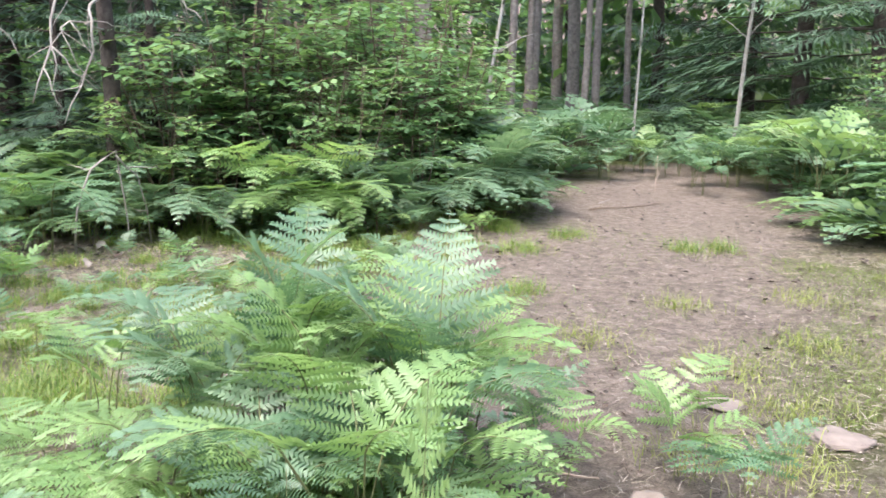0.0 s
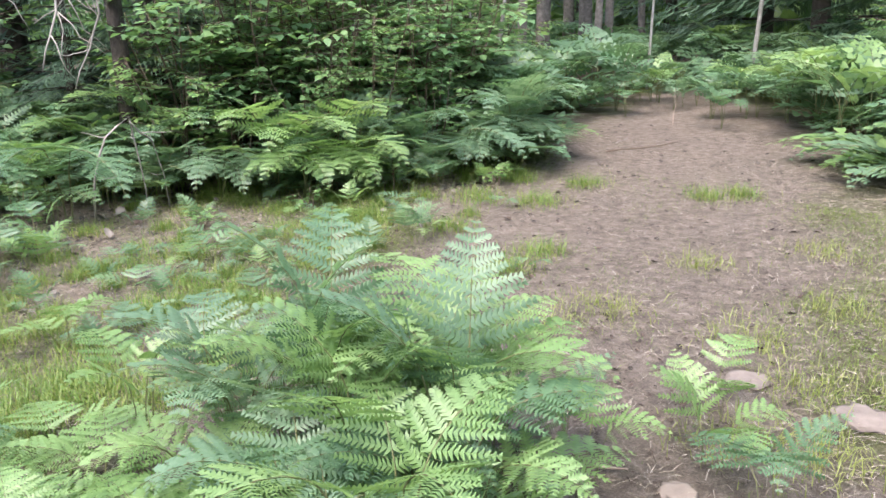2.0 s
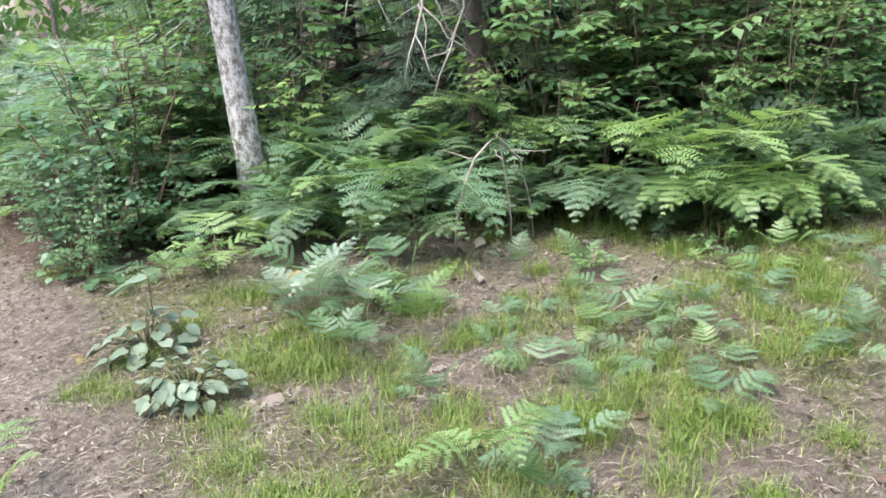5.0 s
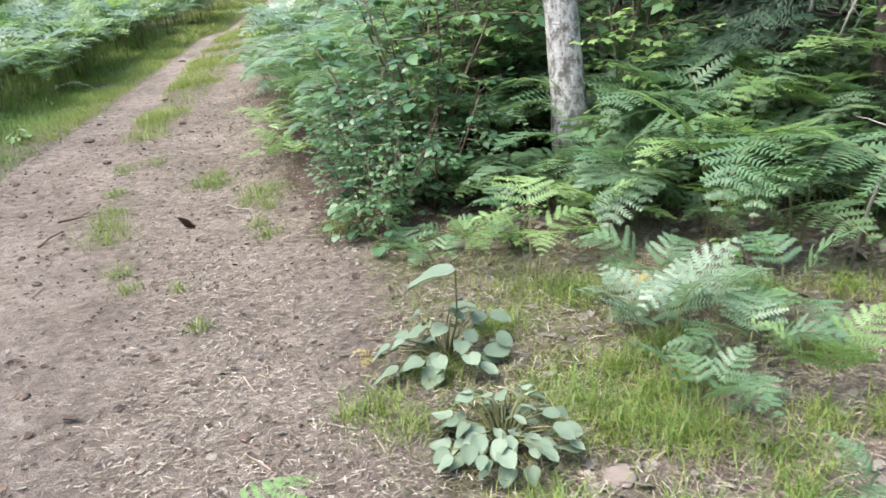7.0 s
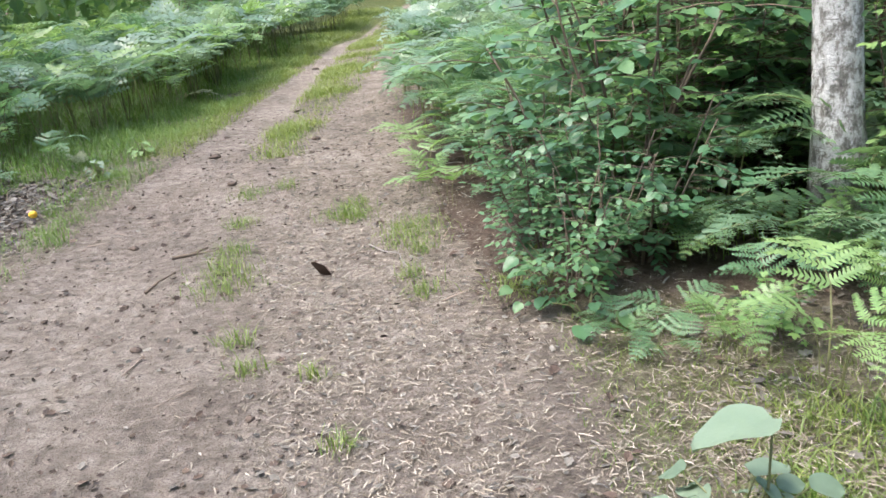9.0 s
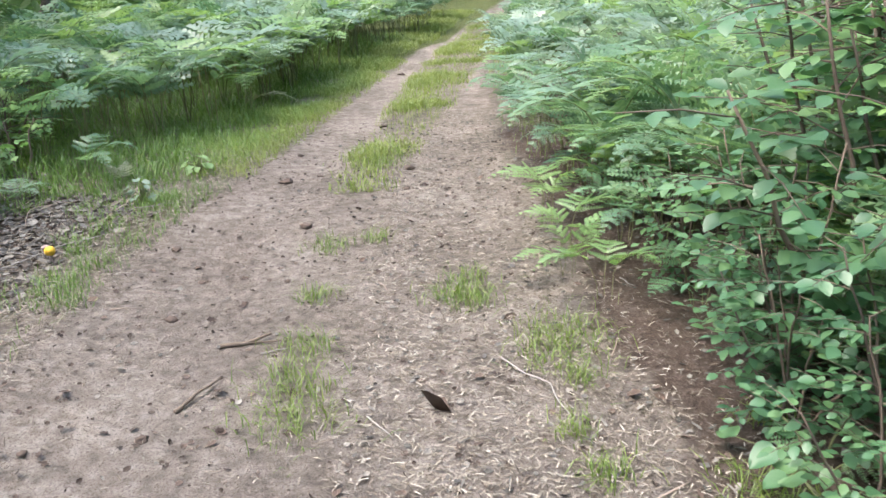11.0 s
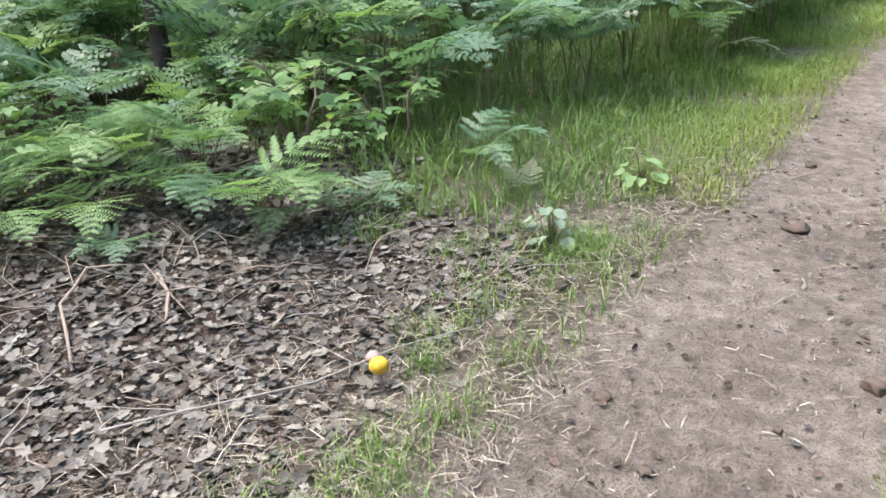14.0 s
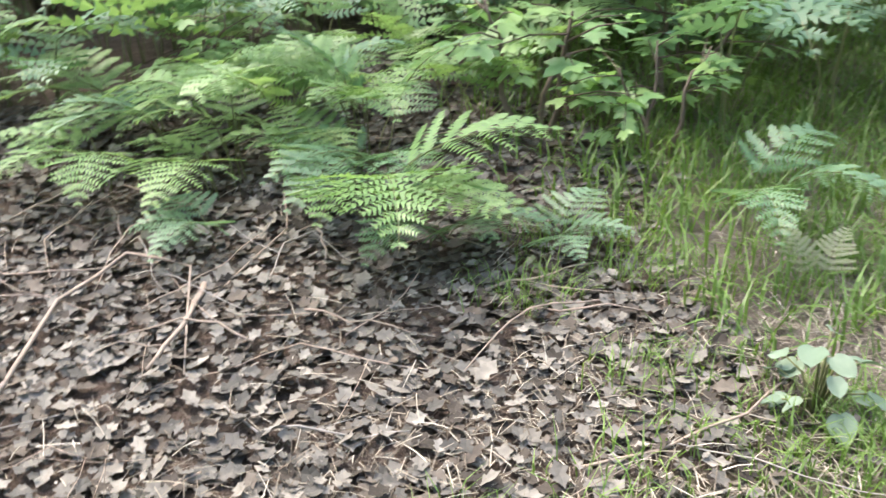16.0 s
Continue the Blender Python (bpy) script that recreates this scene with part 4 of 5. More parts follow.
field(70, -9.0, -4.0, 4.4, 8.2, lambda x, y: y > 5.3 - 0.5 * (x + 4.2) * (x < -4.2) * 0.4 and x < -4.15, "low ferns by the leaf litter", (0.35, 0.6), (0.4, 0.62))
for x, y, s, n, lf, tn, st in ((-3.62, 5.55, 0.76, 5, FERN_LIME, 0, "fan"), (-3.9, 5.72, 0.7, 4, FERN_GREEN, -70, "fan"), (-3.55, 5.7, 0.5, 3, FERN_GREEN, -10, "low"), (-3.9, 5.15, 0.42, 3, FERN_BLUE, -90, "low"), (-4.25, 5.35, 0.6, 4, FERN_LIME, 200, "flat"), (-3.35, 5.95, 0.42, 3, FERN_BLUE, 30, "low"),
                               (-4.6, 5.2, 0.62, 4, FERN_GREEN, 240, "fan"), (-4.2, 5.25, 0.55, 4, FERN_LIME, 250, "fan"), (-4.45, 4.95, 0.55, 4, FERN_LIME, 260, "fan"), (-4.05, 5.6, 0.6, 4, FERN_LIME, 270, "fan"), (-4.75, 5.5, 0.7, 5, FERN_LIME, 250, "fan"), (-5.0, 5.1, 0.65, 5, FERN_LIME, 250, "fan"), (-4.15, 5.75, 0.7, 4, FERN_LIME, 280, "flat"), (-2.72, 6.34, 0.30, 2, FERN_PALE, 150, "up"), (-3.05, 6.4, 0.5, 3, FERN_GREEN, 20, "arch")):
    label = "pale drying fern frond standing in grass" if lf is FERN_PALE else fern_label(lf, s)
    bracken(x, y, s, n, "finest", lf, label, "ferns at the edge of the leaf litter", st, tn, 170, FERN)
for x, y, s in ((-3.6, 7.5, 1.0), (-3.2, 8.0, 1.1), (-4.3, 7.5, 1.1), (-2.95, 8.7, 1.1), (-3.8, 8.3, 1.2), (-2.8, 9.3, 1.0)):
    fern_at(x, y, s, "fine", "bracken on the shaded side of the track", (0.4, 0.3), 3, FERN.choice(("flat", "arch")))
for i in range(70):
    far_fern(FERN.uniform(-10.5, -5.0), FERN.uniform(2.0, 7.2), FERN.uniform(0.7, 1.0), (0.5, 0.35))
for x, y, s in ((0.75, 4.9, 0.7), (0.62, 5.6, 0.8), (0.48, 6.2, 0.8), (0.38, 6.8, 0.8), (0.95, 5.3, 0.9), (0.22, 7.4, 0.8), (0.05, 8.2, 0.8), (-0.05, 9.0, 0.8), (0.8, 6.0, 0.9), (0.6, 7.1, 0.9), (0.3, 5.0, 0.45), (0.2, 5.5, 0.5), (1.1, 5.0, 1.0), (1.3, 5.6, 1.1), (1.0, 6.6, 1.1), (1.5, 6.2, 1.2), (0.9, 7.4, 1.0), (1.4, 7.0, 1.2)):
    fern_at(x, y, s, "fine", "bracken field beside the track", (0.55, 0.35), 5, FERN.choice(("arch", "flat", "fan")))
for i in range(14):
    far_fern(FERN.uniform(8.3, 9.6), FERN.uniform(-3.7, -2.5), FERN.uniform(1.1, 1.5), (0.4, 0.1), ("skirt", "fan"))
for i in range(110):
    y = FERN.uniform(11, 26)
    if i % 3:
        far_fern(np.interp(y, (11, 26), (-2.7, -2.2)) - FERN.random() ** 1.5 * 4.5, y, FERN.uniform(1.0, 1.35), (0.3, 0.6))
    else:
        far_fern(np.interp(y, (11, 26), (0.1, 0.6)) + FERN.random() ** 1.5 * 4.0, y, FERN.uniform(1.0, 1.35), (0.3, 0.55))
for i in range(34):
    t = FERN.uniform(0, 1)
    far_fern(9.9 + 3.2 * t + FERN.uniform(-0.7, 0.7), 0.45 + 2.4 * t + FERN.uniform(-1.2, 1.2), FERN.uniform(0.5, 0.85), (0.55, 0.3))
for i in range(22):
    far_fern(FERN.uniform(-7.5, -5.2), FERN.uniform(3.2, 5.6), FERN.uniform(0.6, 0.9), (0.4, 0.5))
for x, y in ((10.8, -0.2), (11.3, 0.2), (11.8, -0.5), (11.0, -0.7)):
    far_fern(x, y, 0.7, (0.6, 0.2))
for i in range(130):
    x, y = FERN.uniform(8.2, 14.0), FERN.uniform(-4.0, 3.6)
    if float(line_distance(x, y, BRANCH)) < np.interp(x, (8, 10, 13), (1.9, 1.45, 0.9)) or float(woods(x, y)) > 0.6:
        continue
    far_fern(x, y, FERN.uniform(1.1, 1.7), (0.45, 0.1), ("skirt", "skirt", "fan"))
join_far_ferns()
bracken(-2.95, 9.6, 0.85, 1, "fine", FERN_PALE, "single bleached dead frond leaning over the grass", "", "low", 20, 0, FERN)


# ---- broad-leaved herb, toadstool and other small plants ----
def round_leaf():
    v, f = [], []
    for i in range(8):
        t = i / 7
        w = 0.42 * math.sin(math.pi * (0.04 + 0.96 * t) ** 0.75) ** 0.65 if i < 7 else 0.01
        lift = 0.05 * math.sin(7 * t)
        v += [(t, -w, 0.09 + lift), (t, -0.5 * w, 0.035), (t, 0, 0.0), (t, 0.5 * w, 0.035), (t, w, 0.09 - lift)]
    for i in range(7):
        f += [(5 * i + k, 5 * i + 5 + k, 5 * i + 6 + k, 5 * i + 1 + k) for k in range(4)]
    return [(x, y, z - 0.22 * x * x) for x, y, z in v], f


ROUND = round_leaf()


def herb(x, y, count, reach, leaf_size, label, seed, leaf=GREYLEAF, category="plant"):
    r = random.Random(seed)
    root = thing("broadleaf_herb", x, y, label, category)
    one = mesh("leaf", *ROUND, [leaf])
    stalks = []
    for i in range(count):
        a = i * 2.4 + r.uniform(-0.3, 0.3)
        d = reach * math.sqrt((i + 0.5) / count)
        p = Vector((d * math.cos(a), d * math.sin(a), r.uniform(0.05, 0.21) * (1.2 - d / reach * 0.6)))
        stalks.append(tube([(0, 0, -0.01), (p.x * 0.5, p.y * 0.5, p.z * 0.8), tuple(p)], [0.004, 0.003, 0.002], 4))
        m = Matrix.Translation(p) @ pose(0, 0, 0, r.uniform(-25, 25), r.uniform(-5, 30), math.degrees(a) + r.uniform(-40, 40))
        s = leaf_size * r.uniform(0.65, 1.15)
        piece("leaf", one, root, m @ Matrix.Diagonal((s, s, s, 1)))
    for sv, sf in stalks:
        piece("stalk", mesh("stalk", sv, sf, [STEM]), root)
    return root


herb(1.30, 0.36, 84, 0.21, 0.07, "grey-green broad-leaved herb at the edge of bare soil", 4)
pale_herb = herb(1.2, 1.02, 34, 0.23, 0.10, "pale broad-leaved herb with one large raised leaf", 8)
piece("leaf", mesh("leaf", *ROUND, [GREYLEAF]), pale_herb, pose(0.06, -0.02, 0.40, 14, 4, 190) @ Matrix.Diagonal((0.20, 0.24, 0.16, 1)), "large pale raised leaf")
piece("stalk", mesh("stalk", *tube([(0, 0, -0.01), (0.05, -0.03, 0.2), (0.06, -0.02, 0.40)], [0.005, 0.004, 0.003], 4), [STEM]), pale_herb)
herb(1.05, 2.55, 9, 0.2, 0.09, "small nettle-like herb under the hazel", 9, HAZEL)
herb(-2.35, 6.75, 20, 0.10, 0.07, "yellow-green herb at the track's grassy edge", 10, FERN_LIME)
herb(-2.42, 5.95, 18, 0.09, 0.06, "pale small-leaved herb at the track's edge", 11, GREYLEAF)
herb(0.95, 3.05, 10, 0.25, 0.09, "leafy seedling under the hazel", 13, HAZEL)
herb(0.9, 2.75, 8, 0.2, 0.08, "low green herb under the hazel", 14, HAZEL)


def lathe(profile, sides=14):
    v, f = [], []
    for r, z in profile:
        for k in range(sides):
            a = 2 * math.pi * k / sides
            v.append((r * math.cos(a), r * math.sin(a), z))
    for i in range(len(profile) - 1):
        for k in range(sides):
            f.append((i * sides + k, i * sides + (k + 1) % sides, (i + 1) * sides + (k + 1) % sides, (i + 1) * sides + k))
    f.append(tuple(range(sides))[::-1])
    f.append(tuple(range((len(profile) - 1) * sides, len(profile) * sides)))
    return v, f


fungus = thing("fungus", -2.44, 4.86, "yellow round fungus with a pale torn cap in leaf litter", "fungus", up=0.0, scale=0.82)
piece("stalk", mesh("stalk", *lathe([(0.014, -0.01), (0.012, 0.03), (0.010, 0.06), (0.012, 0.078)]), [PALEFLESH]), fungus, None, "pale short stalk")
piece("body", mesh("body", *lathe([(0.010, 0.068), (0.026, 0.075), (0.036, 0.092), (0.034, 0.11), (0.024, 0.124), (0.009, 0.129)]), [FRUIT]), fungus)
piece("cap", mesh("cap", *lathe([(0.010, 0.108), (0.024, 0.112), (0.029, 0.120), (0.018, 0.129), (0.005, 0.132)]), [PALEFLESH]), fungus, pose(-0.02, 0.03, 0.004, 8, -8, 0), "pale torn cap")
PALE = plain_material("bleached_leaf", [(0.2, (0.10, 0.088, 0.075)), (0.8, (0.20, 0.18, 0.16))], 30, 0.8)
for x, y, size, turn, lab in ((3.3, 1.42, 0.10, 0.4, "large bleached curled leaf beside dead twigs"), (3.2, 1.36, 0.09, 2.1, "bleached curled dead leaf by the wood's edge"), (3.02, 0.84, 0.11, 1.2, "bleached dead leaf caught in short grass"), (-4.47, 6.2, 0.09, 0.7, "white bleached leaf caught among ferns")):
    pl = thing("dead_leaf", x, y, lab, "leaf", "", mesh("dead_leaf", [(a, b, c * 2.2) for a, b, c in CURLED[0]], CURLED[1], [PALE]), up=0.02, turn=turn, scale=size)


# ---- dead wood ----
def dead_limb_tree():
    r = random.Random(77)
    root = thing("dead_spruce", 3.85, 2.35, "dead spruce trunk with crooked bleached lower limbs", "tree")
    c = [(0.02 * math.sin(i), 0.02 * math.cos(i), -0.05 + 0.55 * i) for i in range(11)]
    piece("trunk", mesh("trunk", *tube(c, [0.085 - 0.005 * i for i in range(11)], 10), [DARKBARK]), root)
    for base, mid, tip, g in (((0, 0, 2.25), (-0.55, -0.55, 2.05), (-0.85, -0.7, 1.12), 0.016), ((0, 0, 2.0), (-0.3, -0.5, 1.75), (-0.55, -0.45, 0.95), 0.015), ((0, 0, 2.5), (-0.9, -0.4, 2.3), (-1.15, -0.55, 1.5), 0.012),
                              ((0, 0, 2.4), (0.3, -0.6, 2.3), (0.45, -0.9, 1.75), 0.012), ((0, 0, 1.7), (-0.4, -0.3, 1.75), (-0.75, -0.35, 1.45), 0.010), ((0, 0, 2.6), (0.7, -0.4, 2.5), (1.0, -0.5, 2.05), 0.011)):
        line = crooked(base, mid, 4, 0.06, r)[:-1] + crooked(mid, tip, 6, 0.06, r)
        n = len(line)
        limb = piece("limb", mesh("limb", *tube(line, [g * (1 - 0.75 * i / n) for i in range(n)], 6), [DEADWOOD]), root, None, "bleached crooked dead limb")
        for k in range(5):
            b = line[3 + k * (n - 4) // 5]
            e = b + Vector((r.uniform(-0.3, 0.3), r.uniform(-0.3, 0.2), r.uniform(-0.45, 0.05)))
            piece("twig", mesh("twig", *tube(crooked(b, e, 4, 0.03, r), [0.006, 0.005, 0.004, 0.003, 0.002], 5), [DEADWOOD]), limb)


dead_limb_tree()


def branch(name, pts, girth, mat, label, seed=1, wobble=0.012, forks=0, category="branch", group="", steps=9):
    """A crooked stick lying through a few points; each is (x, y, height over the ground)."""
    r = random.Random(seed)
    root = new(name)
    root.location = at(pts[0][0], pts[0][1])
    world_pts = [at(x, y, h) - root.location for x, y, h in pts]
    line = []
    for a, b in zip(world_pts, world_pts[1:]):
        line += crooked(a, b, max(2, steps // (len(pts) - 1)), wobble, r)[:-1]
    line.append(world_pts[-1])
    n = len(line)
    me = mesh("wood", *tube(line, [girth * (1 - 0.6 * i / n) * r.uniform(0.9, 1.1) for i in range(n)], 7), [mat])
    piece("wood", me, root)
    for k in range(forks):
        b = line[2 + k * (n - 3) // max(1, forks)]
        a = r.uniform(0, 6.28)
        e = b + Vector((0.28 * math.cos(a), 0.28 * math.sin(a), 0.02))
        piece("twig", mesh("twig", *tube(crooked(b, e, 4, wobble, r), [girth * 0.5, girth * 0.45, girth * 0.35, girth * 0.28, girth * 0.15], 5), [mat]), root)
    return tagged(root, label, category, group)


branch("dead_branch", [(3.12, 1.36, 0.0), (3.12, 1.26, 0.35), (3.22, 1.2, 0.66), (3.44, 1.27, 0.78), (3.5, 1.32, 0.4), (3.52, 1.34, 0.0)], 0.009, DEADWOOD, "bleached dead branch arching over the wood's edge", 3, 0.012, 3)
branch("dead_branch", [(3.44, 1.27, 0.74), (3.65, 1.4, 0.55), (3.72, 1.38, 0.0)], 0.008, DEADWOOD, "thin bleached branch leaning in the undergrowth", 4, 0.015, 3)
branch("fallen_branch", [(-3.34, 4.46, 0.01), (-3.69, 4.67, 0.05), (-3.81, 4.87, 0.07), (-3.64, 5.0, 0.07), (-3.25, 4.87, 0.02)], 0.006, STICKWOOD, "grey arching fallen branch on leaf litter", 5, 0.006)
branch("fallen_branch", [(-3.60, 5.02, 0.03), (-3.42, 4.92, 0.04), (-3.3, 4.8, 0.03)], 0.009, STICKWOOD, "short grey piece of fallen branch", 6, 0.006)
branch("fallen_branch", [(-3.05, 4.2, 0.02), (-2.6, 4.75, 0.04), (-2.35, 5.25, 0.03)], 0.004, DEADWOOD, "thin pale stick lying in leaf litter", 7, 0.01, 2)
branch("fallen_branch", [(0.0, 3.85, 0.02), (0.19, 3.62, 0.03), (0.26, 3.42, 0.01)], 0.004, DEADWOOD, "pale thin stick beside a grass tuft", 8)
branch("fallen_branch", [(-1.17, 3.92, 0.012), (-0.98, 4.02, 0.02)], 0.012, BROWNSTEM, "short thick brown stick on the sandy rut", 9, 0.006, 1)
branch("fallen_branch", [(-1.14, 3.38, 0.01), (-1.06, 3.62, 0.016)], 0.009, BROWNSTEM, "short brown stick on the sandy rut", 10, 0.005)
branch("fallen_branch", [(2.95, -3.2, 0.015), (3.2, -3.42, 0.015)], 0.008, STICKWOOD, "brown stick on bare soil", 11)
branch("fallen_branch", [(4.55, -0.75, 0.02), (4.75, -0.5, 0.03)], 0.006, DEADWOOD, "pale stick lying in short grass", 12)
branch("fallen_branch", [(8.2, 0.35, 0.02), (8.5, 0.42, 0.03)], 0.008, DEADWOOD, "pale stick at the end of the clearing", 13)
branch("fallen_branch", [(7.7, 0.1, 0.02), (8.35, -0.15, 0.05), (8.7, -0.1, 0.02)], 0.009, BROWNSTEM, "dark fallen branch across the clearing's edge", 14, 0.02, 3)
branch("dead_stalk", [(9.7, 0.65, 0.0), (9.8, 0.7, 0.42)], 0.006, STICKWOOD, "upright pale dead stalk in bare soil", 15)
branch("dead_stalk", [(3.55, 0.05, 0.0), (3.6, 0.0, 0.22)], 0.004, DEADWOOD, "short upright dead stalk in grass", 16)
branch("dead_stalk", [(3.4, 0.1, 0.0), (3.7, -0.05, 0.12), (3.9, -0.1, 0.02)], 0.004, DEADWOOD, "bent dead grass stalk", 17)
LOOSE = random.Random(55)
for k in range(70):
    west = k < 50
    x, y = (LOOSE.uniform(-4.6, -2.5), LOOSE.uniform(3.8, 6.0)) if west else (LOOSE.uniform(2.4, 6.5), LOOSE.uniform(0.9, 2.6))
    if not west and float(woods(x, y)) < 0.4:
        continue
    a, ln = LOOSE.uniform(0, 6.28), LOOSE.uniform(0.2, 0.8)
    branch("fallen_twig", [(x, y, 0.02), (x + ln * 0.5 * math.cos(a), y + ln * 0.5 * math.sin(a), 0.05), (x + ln * math.cos(a + 0.3), y + ln * math.sin(a + 0.3), 0.02)], LOOSE.uniform(0.0015, 0.0038),
           LOOSE.choice((DEADWOOD, STICKWOOD, STICKWOOD)), "thin dry twig lying on leaf litter", k, 0.012, LOOSE.choice((0, 1, 2)), "twig", "twigs in the leaf litter", 8)
for k in range(40):
    x, y = LOOSE.uniform(-2.0, 0.8), LOOSE.uniform(0.2, 9)
    a, ln = LOOSE.uniform(0, 6.28), LOOSE.uniform(0.06, 0.2)
    branch("fallen_twig", [(x, y, 0.008), (x + ln * math.cos(a), y + ln * math.sin(a), 0.01)], LOOSE.uniform(0.002, 0.005), LOOSE.choice((STICKWOOD, STICKWOOD, DEADWOOD)), "small broken twig on the sandy track", 100 + k, 0.006, 0, "twig", "twigs on the track", 4)


# ---- clods, stones and single leaves on the track ----
def lump(name, x, y, size, mat, label, category, seed, group="", flat=0.6):
    bm = bmesh.new()
    bmesh.ops.create_icosphere(bm, subdivisions=3 if size > 0.05 else 2, radius=1.0)
    for v in bm.verts:
        n = noise.noise(v.co * 1.6 + Vector((seed * 3.1, 0, 0))) * (0.8 if size < 0.05 else 0.4) + noise.noise(v.co * 4.0 + Vector((0, seed, 0))) * (0.6 if size < 0.05 else 0.2)
        v.co = v.co * (1 + n)
        v.co.z *= flat
    me = bpy.data.meshes.new(name)
    bm.to_mesh(me)
    bm.free()
    me.polygons.foreach_set("use_smooth", np.ones(len(me.polygons), bool))
    me.materials.append(mat)
    ob = thing(name, x, y, label, category, group, me, up=size * flat * 0.55, turn=seed, scale=size)
    return ob


for k, (x, y, s) in enumerate(((-1.52, 4.24, 0.034), (-1.21, 5.5, 0.045), (-1.64, 6.6, 0.055), (-0.79, 6.92, 0.05), (-1.44, 6.78, 0.03), (-1.86, 5.13, 0.03), (-1.67, 12.5, 0.06), (-1.3, 8.8, 0.045), (0.43, 0.67, 0.028), (0.48, 1.44, 0.024), (1.34, -0.2, 0.04), (-1.19, 3.21, 0.028),
                               (-0.23, 1.91, 0.02), (-0.72, 6.3, 0.03), (-1.65, 4.9, 0.022), (-0.4, 5.4, 0.026), (-0.9, 2.6, 0.03), (-0.5, 1.2, 0.028), (-1.75, 7.4, 0.03), (0.1, 0.3, 0.024), (-1.0, 1.4, 0.03), (2.9, -1.7, 0.03), (-1.55, 3.1, 0.02), (-1.1, 4.7, 0.018), (-1.4, 5.2, 0.016))):
    lump("earth_clod", x, y, s * 0.85, CLOD, "small dark crumbly clod on the sandy track", "clod", k + 1, "clods on the track", 0.4)
for k, (x, y, s) in enumerate(((4.14, -3.37, 0.09), (4.09, -3.88, 0.11), (3.21, -3.62, 0.07), (1.62, 0.15, 0.055))):
    lump("stone", x, y, s, STONE, "flat pale stone half sunk in soil", "stone", k + 30, "stones in the clearing", 0.16)
dark_leaf = thing("dead_leaf", -0.16, 3.45, "curled dark brown dead leaf with a stalk on the track", "leaf", up=0.004, turn=2.9, scale=0.11)
piece("blade", mesh("blade", [(x, y * 0.9, z * 3.2) for x, y, z in CURLED[0]], CURLED[1], [DARKLEAF]), dark_leaf)
piece("stalk", mesh("stalk", *tube([(0, 0, 0.02), (0.5, 0.05, 0.02), (1.25, 0.0, 0.04)], [0.03, 0.03, 0.02], 5), [DARKLEAF]), dark_leaf)

# ---- grass, litter and crumbs ----
GR = np.random.default_rng(17)


def sample(count, x0, x1, y0, y1, weight):
    out = []
    have = 0
    while have < count:
        x, y = GR.uniform(x0, x1, count), GR.uniform(y0, y1, count)
        k = GR.uniform(0, 1, count) < weight(x, y)
        out.append(np.stack([x[k], y[k]], -1))
        have += int(k.sum())
        if len(out) > 60:
            break
    return np.concatenate(out)[:count]


def blades(name, xy, length, width, mat, label, spread_out=0.55):
    n = len(xy)
    place = np.stack([xy[:, 0], xy[:, 1], gz(xy[:, 0], xy[:, 1]) - 0.004], -1)
    a = GR.uniform(0, 6.283, n)
    lean = GR.uniform(0.05, 1.3, n) * spread_out * 1.7
    axis = np.stack([np.cos(a) * lean, np.sin(a) * lean, np.ones(n)], -1)
    normal = np.stack([-np.cos(a), -np.sin(a), lean], -1)
    ln = length * GR.uniform(0.45, 1.25, n)
    size = np.stack([ln, np.full(n, width) * GR.uniform(0.7, 1.3, n), ln], -1)
    v, f = spread(BLADE[0], BLADE[1], place, axis, normal, size)
    tagged(new(name, mesh(name, v, f, [mat], None, False)), label, "grass", kind="stuff")


def tufts(centres, per, radius):
    c = np.asarray([p[:2] for p in centres], float)
    s = np.asarray([p[2] if len(p) > 2 else 1.0 for p in centres], float)
    pick = np.repeat(np.arange(len(c)), (per * s).astype(int))
    return c[pick] + GR.normal(size=(len(pick), 2)) * (radius * s[pick])[:, None]


TRACK_TUFTS = [(-0.19, 4.5, 1.2), (0.22, 3.9, 1.4), (-0.2, 4.8, 0.7), (1.63, 1.62, 1.3), (1.66, 0.46, 1.4), (0.89, 0.72, 1.2), (1.12, 0.98, 1.0), (-0.72, 3.35, 1.4), (-0.78, 3.6, 1.2), (-0.82, 3.9, 1.1), (-0.9, 4.47, 0.8), (-0.98, 5.15, 0.9), (-0.76, 5.28, 0.6), (-1.16, 7.2, 1.6), (-1.05, 7.0, 1.3), (-0.2, 4.55, 1.3), (0.24, 4.08, 1.6), (0.26, 3.35, 0.6), (0.35, 3.06, 0.7), (0.78, 2.95, 1.2),
               (-0.45, 2.6, 0.6), (-0.32, 2.3, 0.5), (0.87, 0.70, 1.0), (1.02, 0.55, 0.9), (1.18, 0.9, 1.0), (1.66, 0.4, 1.3), (1.5, 1.3, 1.2), (1.9, 1.5, 1.5), (0.9, 3.4, 0.8), (0.3, 3.7, 0.5), (0.12, 1.7, 0.4), (-0.05, 2.2, 0.35)]
